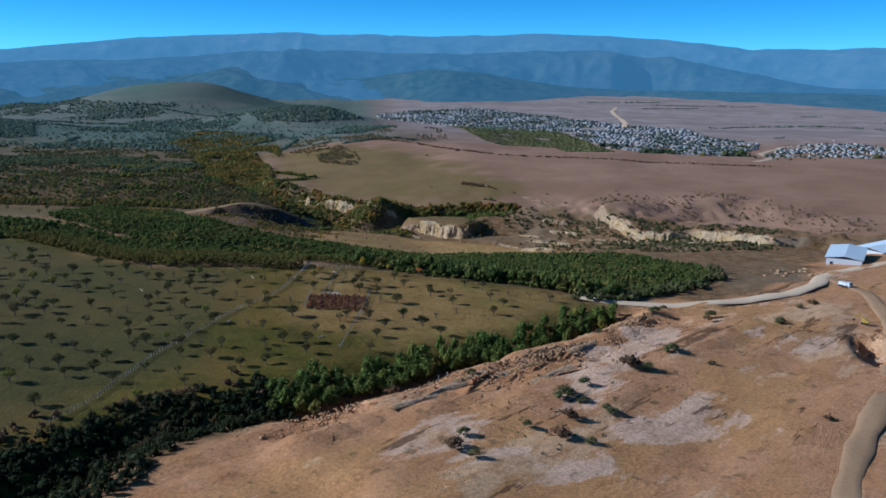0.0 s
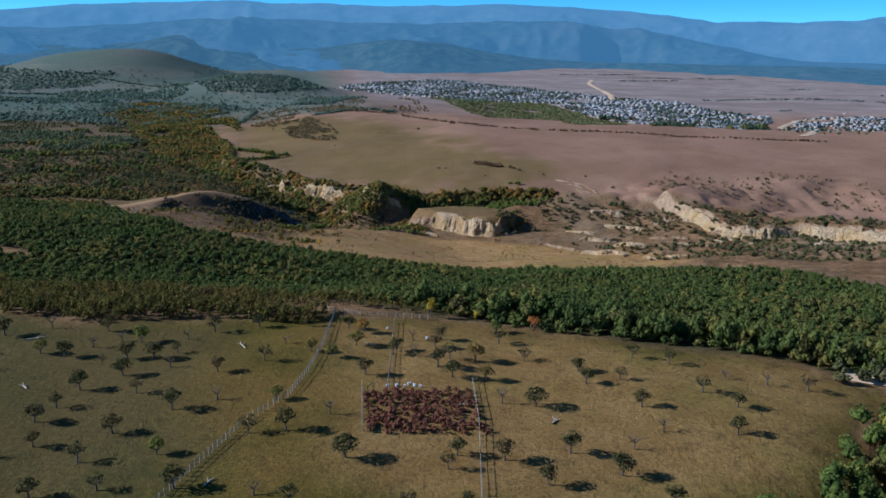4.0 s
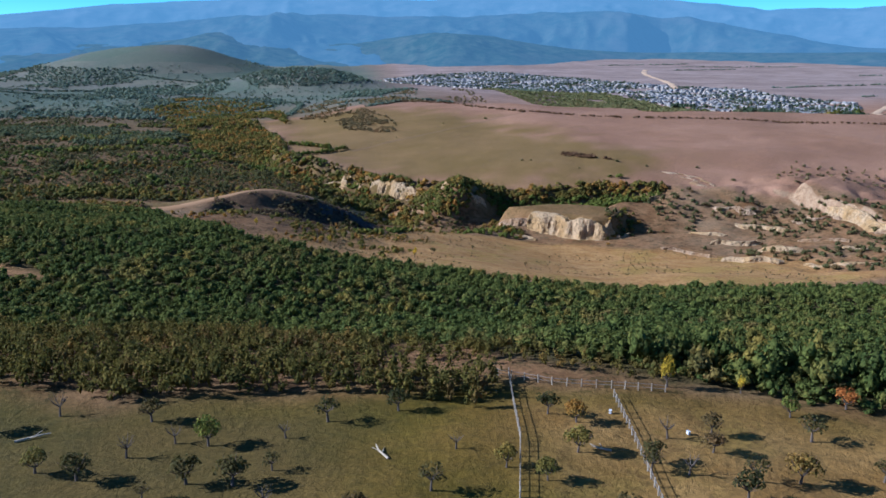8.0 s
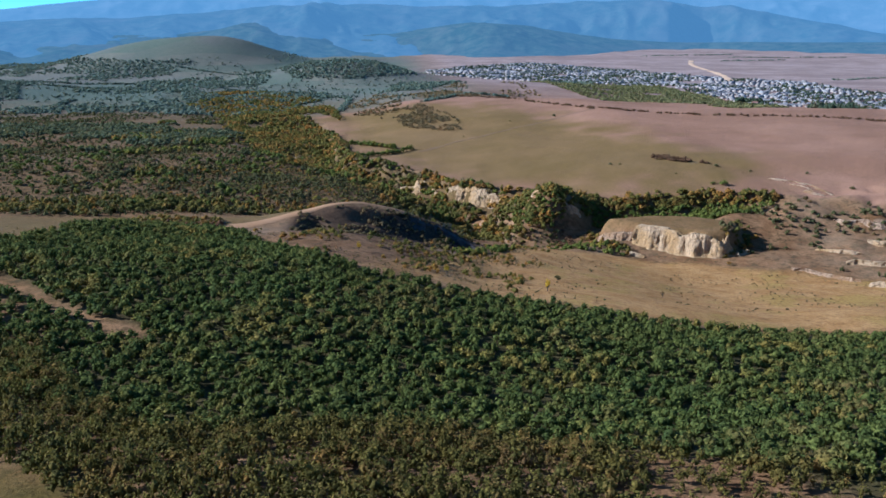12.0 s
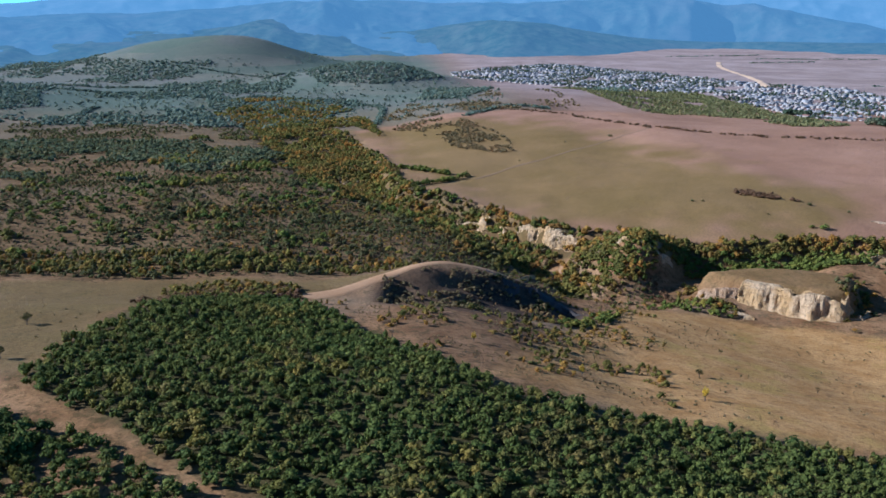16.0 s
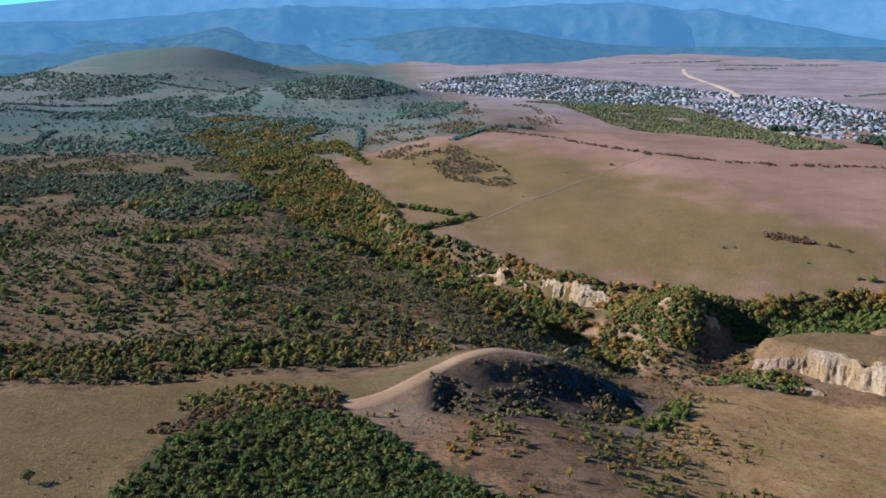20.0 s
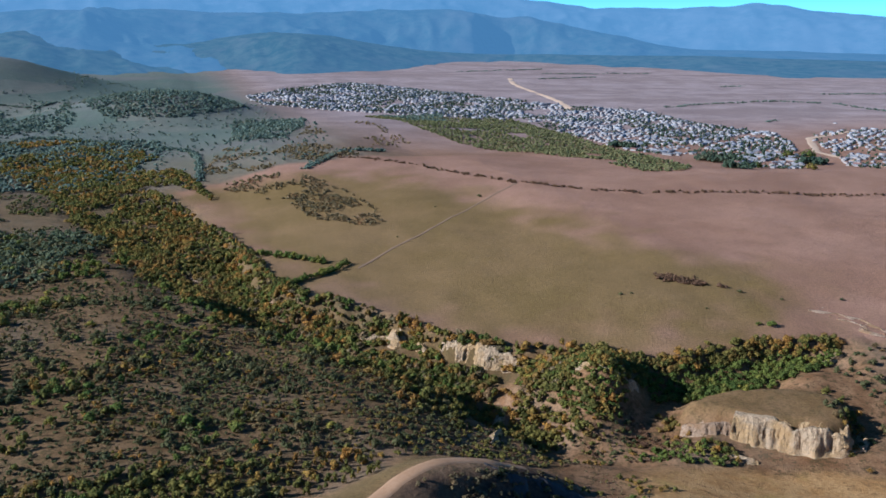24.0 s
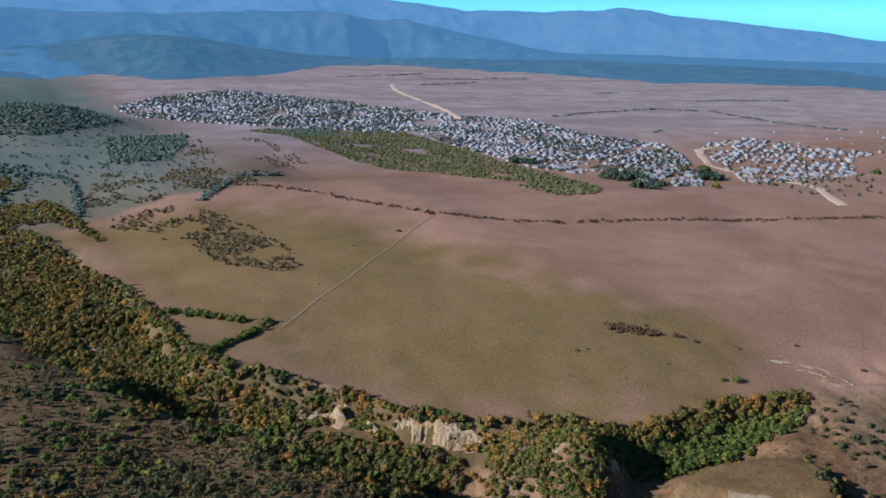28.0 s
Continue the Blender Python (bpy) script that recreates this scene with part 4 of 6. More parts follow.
grove = fill([(52, 452), (60, 434), (90, 429), (128, 428), (143, 435), (136, 443), (110, 446), (84, 447), (60, 450)], 3.0, 0.35)
scatter("ravine_grove", grove, rng.uniform(1.5, 2.6, len(grove)), rng.uniform(1.3, 2.3, len(grove)), FULL, M_GREEN, "dense green trees in the ravine behind the mesa", "trees")
slope = fill([(-88, 342), (-60, 290), (-44, 270), (-6, 262), (0, 290), (20, 330), (26, 372), (10, 402), (-10, 380), (-40, 366)], 3.3, 0.5, 20,
             lambda x, y: value_noise(x, y, 15, 73) + 0.7 * value_noise(x, y, 6, 74) > 0.2)
scatter("slope_bushes", slope, rng.uniform(0.4, 1.5, len(slope)), rng.uniform(0.4, 1.5, len(slope)), LIGHT, M_AUTUMN, "low rusty bushes on the slope under the bare mound", "bushes")
foot = fill([(30, 404), (48, 410), (60, 402), (60, 388), (44, 390)], 3.2, 0.4)
scatter("slope_bushes", foot, rng.uniform(1.0, 1.9, len(foot)), rng.uniform(1.0, 2.0, len(foot)), LIGHT, M_GREEN, "green bushes at the foot of the pale cliff", "bushes")
dry = fill([(18, 408), (40, 396), (58, 400), (52, 424), (34, 428), (22, 420)], 2.4, 0.48, 0, lambda x, y: value_noise(x, y, 8, 52) > -0.4)
scatter("slope_bushes", dry, rng.uniform(0.5, 1.5, len(dry)), rng.uniform(0.4, 1.2, len(dry)), SMALL, M_RED, "dry reddish bushes on the broken ground of the ravine mouth", "bushes")
knoll = np.concatenate([fill([(22, 444), (27, 431), (36, 434), (46, 446), (50, 456), (36, 460), (24, 456)], 2.6, 0.45), beside([(56, 424), (52, 412), (56, 402), (66, 394)], 2.0, 2.0, 2),
                        beside([(98, 384), (108, 392), (118, 402), (116, 412)], 2.0, 1.8, 2), beside([(70, 424), (86, 426), (104, 422)], 2.4, 1.2, 2)])
knoll = knoll[clear_of_faces(knoll[:, 0], knoll[:, 1])]
scatter("slope_bushes", knoll, rng.uniform(0.9, 1.9, len(knoll)), rng.uniform(0.9, 1.8, len(knoll)), LIGHT, M_AUTUMN, "rusty and green bushes round the rock spur and the mesa", "bushes")
rim = np.concatenate([beside([(56, 454), (70, 452), (85, 449), (110, 448), (130, 443), (146, 438)], 1.1, 1.8, 3), beside([(4, 470), (10, 460), (6, 450)], 2.2, 2.2, 2), beside([(-36, 524), (-24, 516), (-12, 500)], 1.5, 1.6, 2), beside([(-8, 498), (4, 490), (20, 474)], 1.5, 1.6, 2), beside([(-98, 640), (-80, 610), (-84, 598), (-68, 574)], 1.8, 2.0, 2),
                      beside([(-44, 500), (-30, 484), (-18, 470)], 1.8, 2.2, 2)])
rim = rim[clear_of_faces(rim[:, 0], rim[:, 1])]
spur = fill([(24, 424), (22, 444), (31, 458), (42, 456), (50, 448), (45, 438), (44, 430), (36, 422)], 2.3, 0.45)
half = rng.uniform(0, 1, len(spur)) < 0.6
for mat, these, text in ((M_AUTUMN, spur[half], "rusty trees covering the rock spur"), (M_GREEN, spur[~half], "green trees covering the rock spur")):
    scatter("slope_bushes", these, rng.uniform(1.1, 2.1, len(these)), rng.uniform(1.2, 2.3, len(these)), SMALL, mat, text, "bushes")
scatter("slope_bushes", rim, rng.uniform(1.1, 2.3, len(rim)), rng.uniform(1.2, 2.4, len(rim)), LIGHT, M_AUTUMN, "autumn bushes above and below the broken rock faces", "bushes")
bare = fill(HOLLOW, 2.0, 0.48, 0, lambda x, y: (value_noise(x, y, 7, 72) > -0.35) & (x < -14))
scatter("slope_bushes", bare, rng.uniform(0.5, 1.3, len(bare)), rng.uniform(0.5, 1.1, len(bare)), LIGHT, M_BROWN_SCRUB, "brown leafless scrub on the broken side of the mound", "bushes")
hollow = np.concatenate([fill([(-136, 349), (-130, 362), (-112, 363), (-98, 361), (-92, 355), (-104, 346), (-122, 342)], 2.6, 0.48), beside([(-124, 344), (-108, 348), (-94, 354)], 1.4, 1.2, 3)])
scatter("slope_bushes", hollow, rng.uniform(0.7, 1.8, len(hollow)), rng.uniform(0.7, 1.6, len(hollow)), LIGHT, M_AUTUMN, "green and rusty bushes in the hollow of the bare hill", "bushes")
foot = fill(SHADED_FACE, 2.1, 0.45, 0, lambda x, y: value_noise(x, y, 8, 75) > 0.25)
green_foot = beside([(-16, 345), (-6, 350), (4, 358), (6, 368)], 1.6, 1.8, 3)
scatter("slope_bushes", green_foot, rng.uniform(0.9, 1.8, len(green_foot)), rng.uniform(0.9, 1.7, len(green_foot)), LIGHT, M_GREEN, "fresh green bushes at the foot of the dark bank", "bushes")
patch = fill([(-136, 326), (-128, 350), (-96, 356), (-90, 346), (-112, 346), (-128, 322)], 2.6, 0.45)
scatter("slope_bushes", patch, rng.uniform(0.9, 1.6, len(patch)), rng.uniform(0.8, 1.6, len(patch)), LIGHT, M_RED, "rusty bushes where the wood meets the bare hill", "bushes")
near_slope = fill([(-170, 400), (-60, 404), (-24, 420), (-20, 462), (-50, 510), (-100, 560), (-180, 560)], 3.6, 0.48, 0, lambda x, y: value_noise(x, y, 12, 78) + 0.5 * value_noise(x, y, 5, 79) > 0.32)
scatter("scrub", near_slope, rng.uniform(0.8, 2.6, len(near_slope)), rng.uniform(0.9, 2.2, len(near_slope)), SMALL, M_SCRUB, "dark scrub crowding the slope above the ravine", "bushes")
scatter("slope_bushes", foot, rng.uniform(0.7, 1.4, len(foot)), rng.uniform(0.7, 1.4, len(foot)), LIGHT, M_SHADED_BUSH, "low bushes darkened to paint the shade on the mound's flank", "bushes")
BAD = [(100, 384), (102, 414), (126, 424), (150, 436), (178, 420), (212, 390), (250, 368), (290, 330), (276, 260), (240, 230), (200, 240), (176, 262), (150, 330), (118, 380)]
bush = fill(BAD, 4.3, 0.5, 0, lambda x, y: value_noise(x, y, 17, 77) + 0.5 * value_noise(x, y, 6, 76) > -0.2)
scatter("badland_bushes", bush, rng.uniform(0.8, 2.0, len(bush)), rng.uniform(0.8, 1.9, len(bush)), LIGHT, M_SCRUB, "brown and green bushes among the pale eroded banks", "bushes")

# ---- hedges and bushes on the plateau ----
hedge = np.concatenate([beside([(-75, 656), (-47, 633), (-24, 606)], 2.2, 1.4, 2), beside([(-21, 602), (-36, 592), (-50, 583), (-64, 578)], 1.8, 1.0, 2)])
scatter("field_hedge", hedge, rng.uniform(1.3, 2.4, len(hedge)), rng.uniform(1.3, 2.4, len(hedge)), FULL, M_GREEN, "green hedge round the corner of the field", "hedge")
patch = fill([(-60, 830), (-30, 826), (-6, 818), (17, 774), (24, 706), (28, 683), (13, 668), (-15, 698), (-28, 751), (-48, 800)], 3.6, 0.5, 0, lambda x, y: value_noise(x, y, 15, 81) + 0.5 * value_noise(x, y, 6, 80) > -0.2)
scatter("field_thicket", patch, rng.uniform(0.9, 2.4, len(patch)), rng.uniform(0.8, 1.9, len(patch)), SMALL, M_BROWN_SCRUB, "brownish thicket in the middle of the field", "bushes")
hedge = beside([(30, 900), (66, 870), (88, 820), (110, 776), (134, 727), (170, 690), (204, 671), (276, 650), (426, 603)], 3.0, 1.6, 2)
scatter("field_hedge", hedge, rng.uniform(0.9, 1.8, len(hedge)), rng.uniform(0.7, 1.4, len(hedge)), LIGHT, M_RED, "low brown hedge along the far field edge", "hedge")
patch = np.concatenate([beside([(114, 521), (120, 513), (127, 505)], 1.1, 2.6, 4), beside([(131, 499), (134, 496)], 1.6, 0.9, 2)])
scatter("field_thicket", patch, rng.uniform(0.9, 1.7, len(patch)), rng.uniform(0.9, 1.6, len(patch)), LIGHT, M_RED, "low reddish-brown bushes standing on the open field", "bushes")
grown = fill([(176, 1330), (200, 1062), (268, 880), (262, 772), (282, 742), (330, 800), (360, 1000), (372, 1090), (368, 1270), (280, 1300)], 4.6, 0.45, 0, lambda x, y: value_noise(x, y, 30, 82) > -0.6)
scatter("hillside_wood", grown, rng.uniform(1.8, 3.2, len(grown)), rng.uniform(1.2, 2.2, len(grown)), MOTE, M_HILL_WOOD, "olive-green young wood on the slope above the village", "trees")
grown = np.concatenate([fill(p, 5.4, 0.5, 0, lambda x, y: value_noise(x, y, 30, 83) + 0.8 * value_noise(x, y, 11, 89) > -0.8) for p in (
    [(-194, 1544), (-150, 1627), (-65, 1645), (-37, 1482), (28, 1387), (-8, 1333), (-73, 1282), (-151, 1300), (-175, 1370)], [(-6, 1280), (88, 1291), (60, 1150), (22, 1058), (-26, 1080)],
    [(190, 1335), (290, 1325), (262, 1230), (200, 1200)], [(-312, 1055), (-246, 1001), (-202, 873), (-224, 871), (-281, 984)],
    [(-321, 1205), (-290, 1256), (-216, 1096), (-169, 1146), (-97, 1134), (-97, 1077), (-144, 1016), (-194, 1012), (-258, 1147)],
    [(-700, 1000), (-520, 960), (-430, 1040), (-480, 1180), (-640, 1200)])])
scatter("hillside_wood", grown, rng.uniform(2.2, 4.0, len(grown)), rng.uniform(1.6, 3.0, len(grown)), MOTE, M_HAZED_WOOD, "green woods on the low hills before the village, paled for distance haze", "trees")
grown = np.concatenate([fill([(-77, 866), (-36, 1040), (-7, 937), (60, 1130), (87, 1209), (50, 944), (95, 976), (55, 860), (-8, 822), (-45, 826)], 5.0, 0.48, 0, lambda x, y: value_noise(x, y, 26, 84) > -0.15),
                        fill([(90, 1200), (150, 1180), (150, 1020), (100, 1000)], 7.0, 0.48, 0, lambda x, y: value_noise(x, y, 30, 88) > 0.15)])
scatter("far_scrub", grown, rng.uniform(1.4, 2.8, len(grown)), rng.uniform(1.0, 2.0, len(grown)), MOTE, M_BROWN_SCRUB, "brown and orange scrub between the far fields", "bushes")
woods = fill([(-1000, 760), (-420, 880), (-170, 880), (-100, 900), (-180, 1200), (-240, 1900), (-700, 2300), (-1300, 1700)], 7.5, 0.5, 12,
             lambda x, y: value_noise(x, y, 150, 85) + 0.7 * value_noise(x, y, 50, 86) + 0.5 * value_noise(x, y, 17, 90) > 0.36 + 2.0 * (np.hypot(x + 400, y - 1800) < 200))
scatter("far_woods", woods, rng.uniform(2.4, 4.6, len(woods)), rng.uniform(1.6, 3.0, len(woods)), MOTE, M_HAZED_WOOD, "distant patches of woodland across the valley", "trees")
woods = fill([(-420, 560), (-200, 548), (-150, 610), (-136, 700), (-190, 770), (-430, 750)], 4.4, 0.5, 12, lambda x, y: value_noise(x, y, 44, 91) + 0.6 * value_noise(x, y, 15, 92) > -0.15)
scatter("slope_trees", woods, rng.uniform(1.6, 3.4, len(woods)), rng.uniform(1.3, 2.6, len(woods)), SPECK, M_MID_WOOD, "grey-green trees massed on the far western slope", "trees")
woods = fill([(-190, 900), (-90, 860), (-66, 780), (-74, 870), (-100, 1010), (-120, 1090), (-170, 1150), (-250, 1160), (-230, 1000)], 4.6, 0.5, 12, lambda x, y: value_noise(x, y, 34, 87) > -0.25)
scatter("far_woods", woods, rng.uniform(1.8, 3.4, len(woods)), rng.uniform(1.6, 2.8, len(woods)), SPECK, M_AUTUMN, "autumn trees where the ravine runs on", "trees")
line = np.concatenate([beside(p, 3.2, 1.8) for p in ([(-262, 1244), (-222, 1322)], [(-251, 1160), (-222, 1191), (-170, 1155), (-114, 1094)], [(-104, 1090), (-68, 1036), (-68, 932), (-74, 866)],
                                                       [(-139, 975), (-110, 1008), (-93, 1082)], [(-251, 1497), (-226, 1562)], [(5, 842), (50, 923), (100, 954)], [(-418, 1517), (-371, 1566), (-256, 1511)],
                                                       [(-371, 939), (-378, 1070)], [(-524, 1326), (-443, 1316), (-330, 1330)], [(-600, 1240), (-420, 1220), (-300, 1260)])]
                      + [beside(p, 4.5, 2.4, 2) for p in ([(677, 1360), (766, 1388), (936, 1394), (995, 1322)], [(995, 1322), (973, 1163), (996, 1060)], [(740, 1961), (911, 1994)], [(1038, 1689), (1096, 1693)],
                                                           [(700, 1151), (729, 1162)], [(820, 2100), (1100, 2060)], [(640, 2200), (900, 2260)], [(1100, 1480), (1300, 1420)])])
scatter("far_tree_rows", line, rng.uniform(1.5, 3.2, len(line)), rng.uniform(1.2, 2.4, len(line)), MOTE, M_HAZED_WOOD, "thin rows of trees between distant fields", "trees")

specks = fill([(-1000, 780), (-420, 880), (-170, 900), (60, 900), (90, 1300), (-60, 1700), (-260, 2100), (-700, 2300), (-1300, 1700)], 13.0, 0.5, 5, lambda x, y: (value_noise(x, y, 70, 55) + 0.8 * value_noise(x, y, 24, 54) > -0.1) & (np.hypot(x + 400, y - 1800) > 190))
scatter("far_bushes", specks, rng.uniform(1.2, 3.2, len(specks)), rng.uniform(0.9, 2.2, len(specks)), MOTE, M_HAZED_WOOD, "single bushes strewn over the distant pastures", "bushes")
specks = fill([(200, 430), (330, 310), (420, 340), (300, 470), (240, 480)], 7.0, 0.5, 5, lambda x, y: value_noise(x, y, 22, 53) > -0.1)
scatter("badland_bushes", specks, rng.uniform(0.6, 1.8, len(specks)), rng.uniform(0.5, 1.4, len(specks)), SPECK, M_BROWN_SCRUB, "brown bushes on the worn edge of the field", "bushes")

# ---- the gully beside the orchard ----
gully = np.concatenate([beside([(8, 4), (24, 14), (40, 25), (58, 36), (74, 46)], 1.3, 3.2, 3), beside([(74, 46), (90, 57), (112, 77)], 1.6, 3.0, 3)])
scatter("gully_trees", gully, rng.uniform(1.6, 2.8, len(gully)), rng.uniform(1.8, 3.0, len(gully)), TALL, M_GREEN, "tall fresh-green trees crowding the gully", "trees")
gully = np.concatenate([beside([(-84, -92), (-48, -44), (-30, -14), (-10, -4), (8, 4)], 1.3, 5.5, 4), beside([(-78, -60), (-52, -26)], 1.3, 5.0, 4)])
scatter("gully_bushes", gully, rng.uniform(0.9, 1.8, len(gully)), rng.uniform(0.9, 1.9, len(gully)), LIGHT, M_SHADED_BUSH, "tangled bushes in the lower gully, coloured dark for its shadow", "bushes")
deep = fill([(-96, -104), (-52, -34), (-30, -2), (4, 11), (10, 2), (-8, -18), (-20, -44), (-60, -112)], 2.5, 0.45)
scatter("gully_trees", deep, 0.7 + 1.9 * rng.uniform(0, 1, len(deep)) ** 2, rng.uniform(0.8, 2.4, len(deep)), LIGHT, M_SHADED_BUSH, "dark green trees and bushes filling the lower gully, darkened for its shadow", "trees")
gully = beside([(-66, -40), (-40, -10), (-16, 6), (6, 12)], 3.2, 3.0, 2)
scatter("gully_bushes", gully, rng.uniform(0.8, 1.6, len(gully)), rng.uniform(0.8, 1.6, len(gully)), LIGHT, M_RED, "reddish bushes on the orchard side of the gully", "bushes")
gully = beside([(104, 90), (120, 96), (150, 110), (176, 134), (184, 160)], 2.6, 2.4, 2)
scatter("roadside_bushes", gully, rng.uniform(1.4, 2.4, len(gully)), rng.uniform(1.4, 2.6, len(gully)), LIGHT, M_SCRUB, "grey-green bushes between the road and the wood", "bushes")


# ---- cliffs and outcrops ----
def cliff(name, line, high, material, label, flute=1.0, back=3.0, lean=0.32, seed=0, broken=True, category="cliff", least=0.0):
    """A fluted rock face along a polyline, facing to the right of its run, with a rounded top that runs back into the hill."""
    pts, total = [], 0.0
    for (ax, ay), (bx, by) in zip(line, line[1:]):
        n = max(2, int(math.hypot(bx - ax, by - ay) / 0.36))
        pts += [(ax + (bx - ax) * k / n, ay + (by - ay) * k / n) for k in range(n)]
    p = np.array(pts + [line[-1]], float)
    t = np.gradient(p, axis=0)
    t /= np.linalg.norm(t, axis=1)[:, None] + 1e-9
    for _ in range(6):
        t[1:-1] = (t[:-2] + t[1:-1] * 2 + t[2:]) / 4
    out = np.stack([t[:, 1], -t[:, 0]], 1)
    s = np.concatenate([[0], np.cumsum(np.linalg.norm(np.diff(p, axis=0), axis=1))])
    taper = np.minimum(1, np.minimum(s, s[-1] - s) / (0.16 * s[-1]) + 0.18)
    taper = taper * (0.78 + 0.20 * value_noise(s, s * 0 + seed, 6.5, seed + 1) + 0.16 * value_noise(s, s * 0 + seed, 2.3, seed + 6))
    levels = [(-0.12, 0.5), (0.0, 0.42), (0.12, 0.34), (0.24, 0.29), (0.36, 0.24), (0.48, 0.19), (0.6, 0.14), (0.72, 0.09), (0.84, 0.04), (0.93, 0.0), (1.0, -0.06)]
    rows = []
    foot = p + out * (lean * high * 0.9)
    base = np.minimum(height(foot[:, 0], foot[:, 1]), height(p[:, 0], p[:, 1])) - 0.4
    top = np.max([height(*(p - out * k).T) for k in (0.0, 1.5, 3.0, 4.5)], axis=0)
    top = np.maximum(top, base + max(least, 0.35 if category == "ledge" else 0.0) * high)
    taper = np.clip((top - base + 0.3) / high, 0.1, 1.0) * (0.55 + 0.45 * taper if broken else 0.93 + 0.07 * taper)
    for u, off in levels:
        ridge = 0.3 - 0.8 * np.abs(value_noise(s + 0.5 * value_noise(s, s * 0 + u * 3, 2.0, seed + 13), s * 0 + u * 1.1, 1.7, seed + 2))
        cut = ridge + 1.5 * value_noise(s, s * 0 + u * 1.6, 5.2, seed + 14) + 0.45 * (0.4 - np.abs(value_noise(s, s * 0 + u * 3, 0.75, seed + 3))) + 0.35 * value_noise(s, s * 0 + u * high * 0.9, 1.3, seed + 12)
        push = (off * lean / 0.42 * high) * taper + flute * cut * (0.35 + 0.65 * math.sin(math.pi * min(max(u, 0.02), 0.98)))
        q = p + out * push[:, None]
        rows.append(np.column_stack([q, base + u * high * taper]))
    for far, drop in ((0.45, 0.02), (1.0, -0.9)):
        q = p - out * (back * far * (1 + 0.3 * value_noise(s, s * 0, 3.0, seed + 4)))[:, None]
        rows.append(np.column_stack([q, np.minimum(base + high * taper * 1.02, height(q[:, 0], q[:, 1]) + (0.5 if far < 1 else -0.5))]))
    v = np.stack(rows)
    idx = np.arange(v.shape[0] * v.shape[1]).reshape(v.shape[:2])
    q = np.stack([idx[:-1, :-1], idx[:-1, 1:], idx[1:, 1:], idx[1:, :-1]], -1).reshape(-1, 4)
    return tagged(mesh_object(name, v.reshape(-1, 3), q, material), label, category, "pale rock faces")


cliff("rock_cliff", [(69, 405), (73, 400.5), (79, 396.5), (83, 391.5), (88, 390), (94, 385.5), (99, 385), (102, 388)], 11.5, M_ROCK, "tall fluted cream and yellow cliff below a grassy mesa", 1.5, 5, 0.42, 3, False)
cliff("rock_cliff", [(55, 414), (60, 409), (64, 407.5), (70, 404)], 4.5, M_BROKEN_ROCK, "low broken end of the cliff below the mesa", 1.3, 4, 0.9, 4)
cliff("rock_outcrop", [(101, 383), (107, 385), (112, 390)], 5.0, M_ROCK, "pale rock buttress at the cliff's foot", 1.0, 3, 0.9, 6)
cliff("rock_cliff", [(-32, 525), (-25, 522), (-19, 517), (-14, 509), (-9, 500)], 9.0, M_ROCK, "pale cliff at the field edge above the ravine", 1.6, 4, 0.5, 5)
cliff("rock_cliff", [(-4, 499), (4, 492), (13, 483), (21, 474)], 9.0, M_ROCK, "pale broken cliff among ravine trees", 1.7, 4, 0.5, 7)
cliff("rock_cliff", [(31, 450), (34, 442), (40, 436), (47, 434), (52, 439)], 8.0, M_ROCK, "reddish rock spur with one shaded side", 1.2, 3, 0.3, 9)
cliff("rock_cliff", [(-98, 634), (-92, 622), (-86, 613), (-79, 604)], 5.0, M_BROKEN_ROCK, "small pale cliff on the ravine rim", 1.0, 3, 0.5, 11)
cliff("rock_cliff", [(-84, 592), (-78, 580), (-71, 573)], 5.0, M_BROKEN_ROCK, "small pale cliff on the ravine rim", 1.0, 3, 0.5, 13)
cliff("rock_cliff", [(-114, 768), (-108, 756), (-101, 748)], 4.5, M_BROKEN_ROCK, "small pale cliff on the far ravine rim", 1.0, 3, 0.5, 15)
cliff("rock_cliff", [(203, 386), (206, 372), (209, 352), (215, 340), (228, 334), (245, 336)], 6.5, M_ROCK, "long cream-white bank below the field", 1.2, 3, 0.6, 17)
cliff("rock_cliff", [(245, 336), (261, 320), (269, 297), (261, 263)], 7.0, M_ROCK, "bare cream-white bank beside the works yard", 1.2, 4, 0.7, 19)
for k, run in enumerate((((-17, 412), (-12, 420), (-6, 428)), ((-3, 438), (1, 446), (5, 453)), ((58, 398), (62, 394), (68, 390)))):
    cliff("rock_outcrop", list(run)[::-1] if k < 2 else list(run), 2.6, M_ROCK, "grey-white rock laid bare along the stream bed", 1.2, 2, 0.9, 53 + k, True, "outcrop", 0.6)
OUTCROPS = [((116, 362), (124, 352), (131, 341)), ((132, 336), (139, 327), (150, 322)), ((156, 318), (166, 306), (176, 302)), ((158, 410), (168, 404), (176, 398)),
            ((160, 386), (170, 380), (178, 372)), ((138, 386), (146, 380), (152, 376)), ((174, 356), (184, 348), (190, 344)),
            ((128, 436), (136, 432), (142, 436)), ((196, 330), (206, 322), (214, 318)), ((222, 300), (230, 292), (240, 290)),
            ((140, 366), (150, 360), (160, 358)), ((178, 330), (188, 324), (196, 314)), ((206, 352), (214, 344), (224, 340)), ((150, 344), (158, 336), (164, 334)), ((236, 330), (244, 320), (250, 308)), ((186, 384), (196, 376), (204, 372))]
for k, run in enumerate(OUTCROPS):
    cliff("rock_outcrop", list(run), 3.4 + 1.5 * math.sin(k * 2.1), M_ROCK if k % 3 else M_BROKEN_ROCK, "low pale rock bank breaking out of the scrub", 1.3, 2, 0.7, 23 + k, True, "outcrop", 0.5)
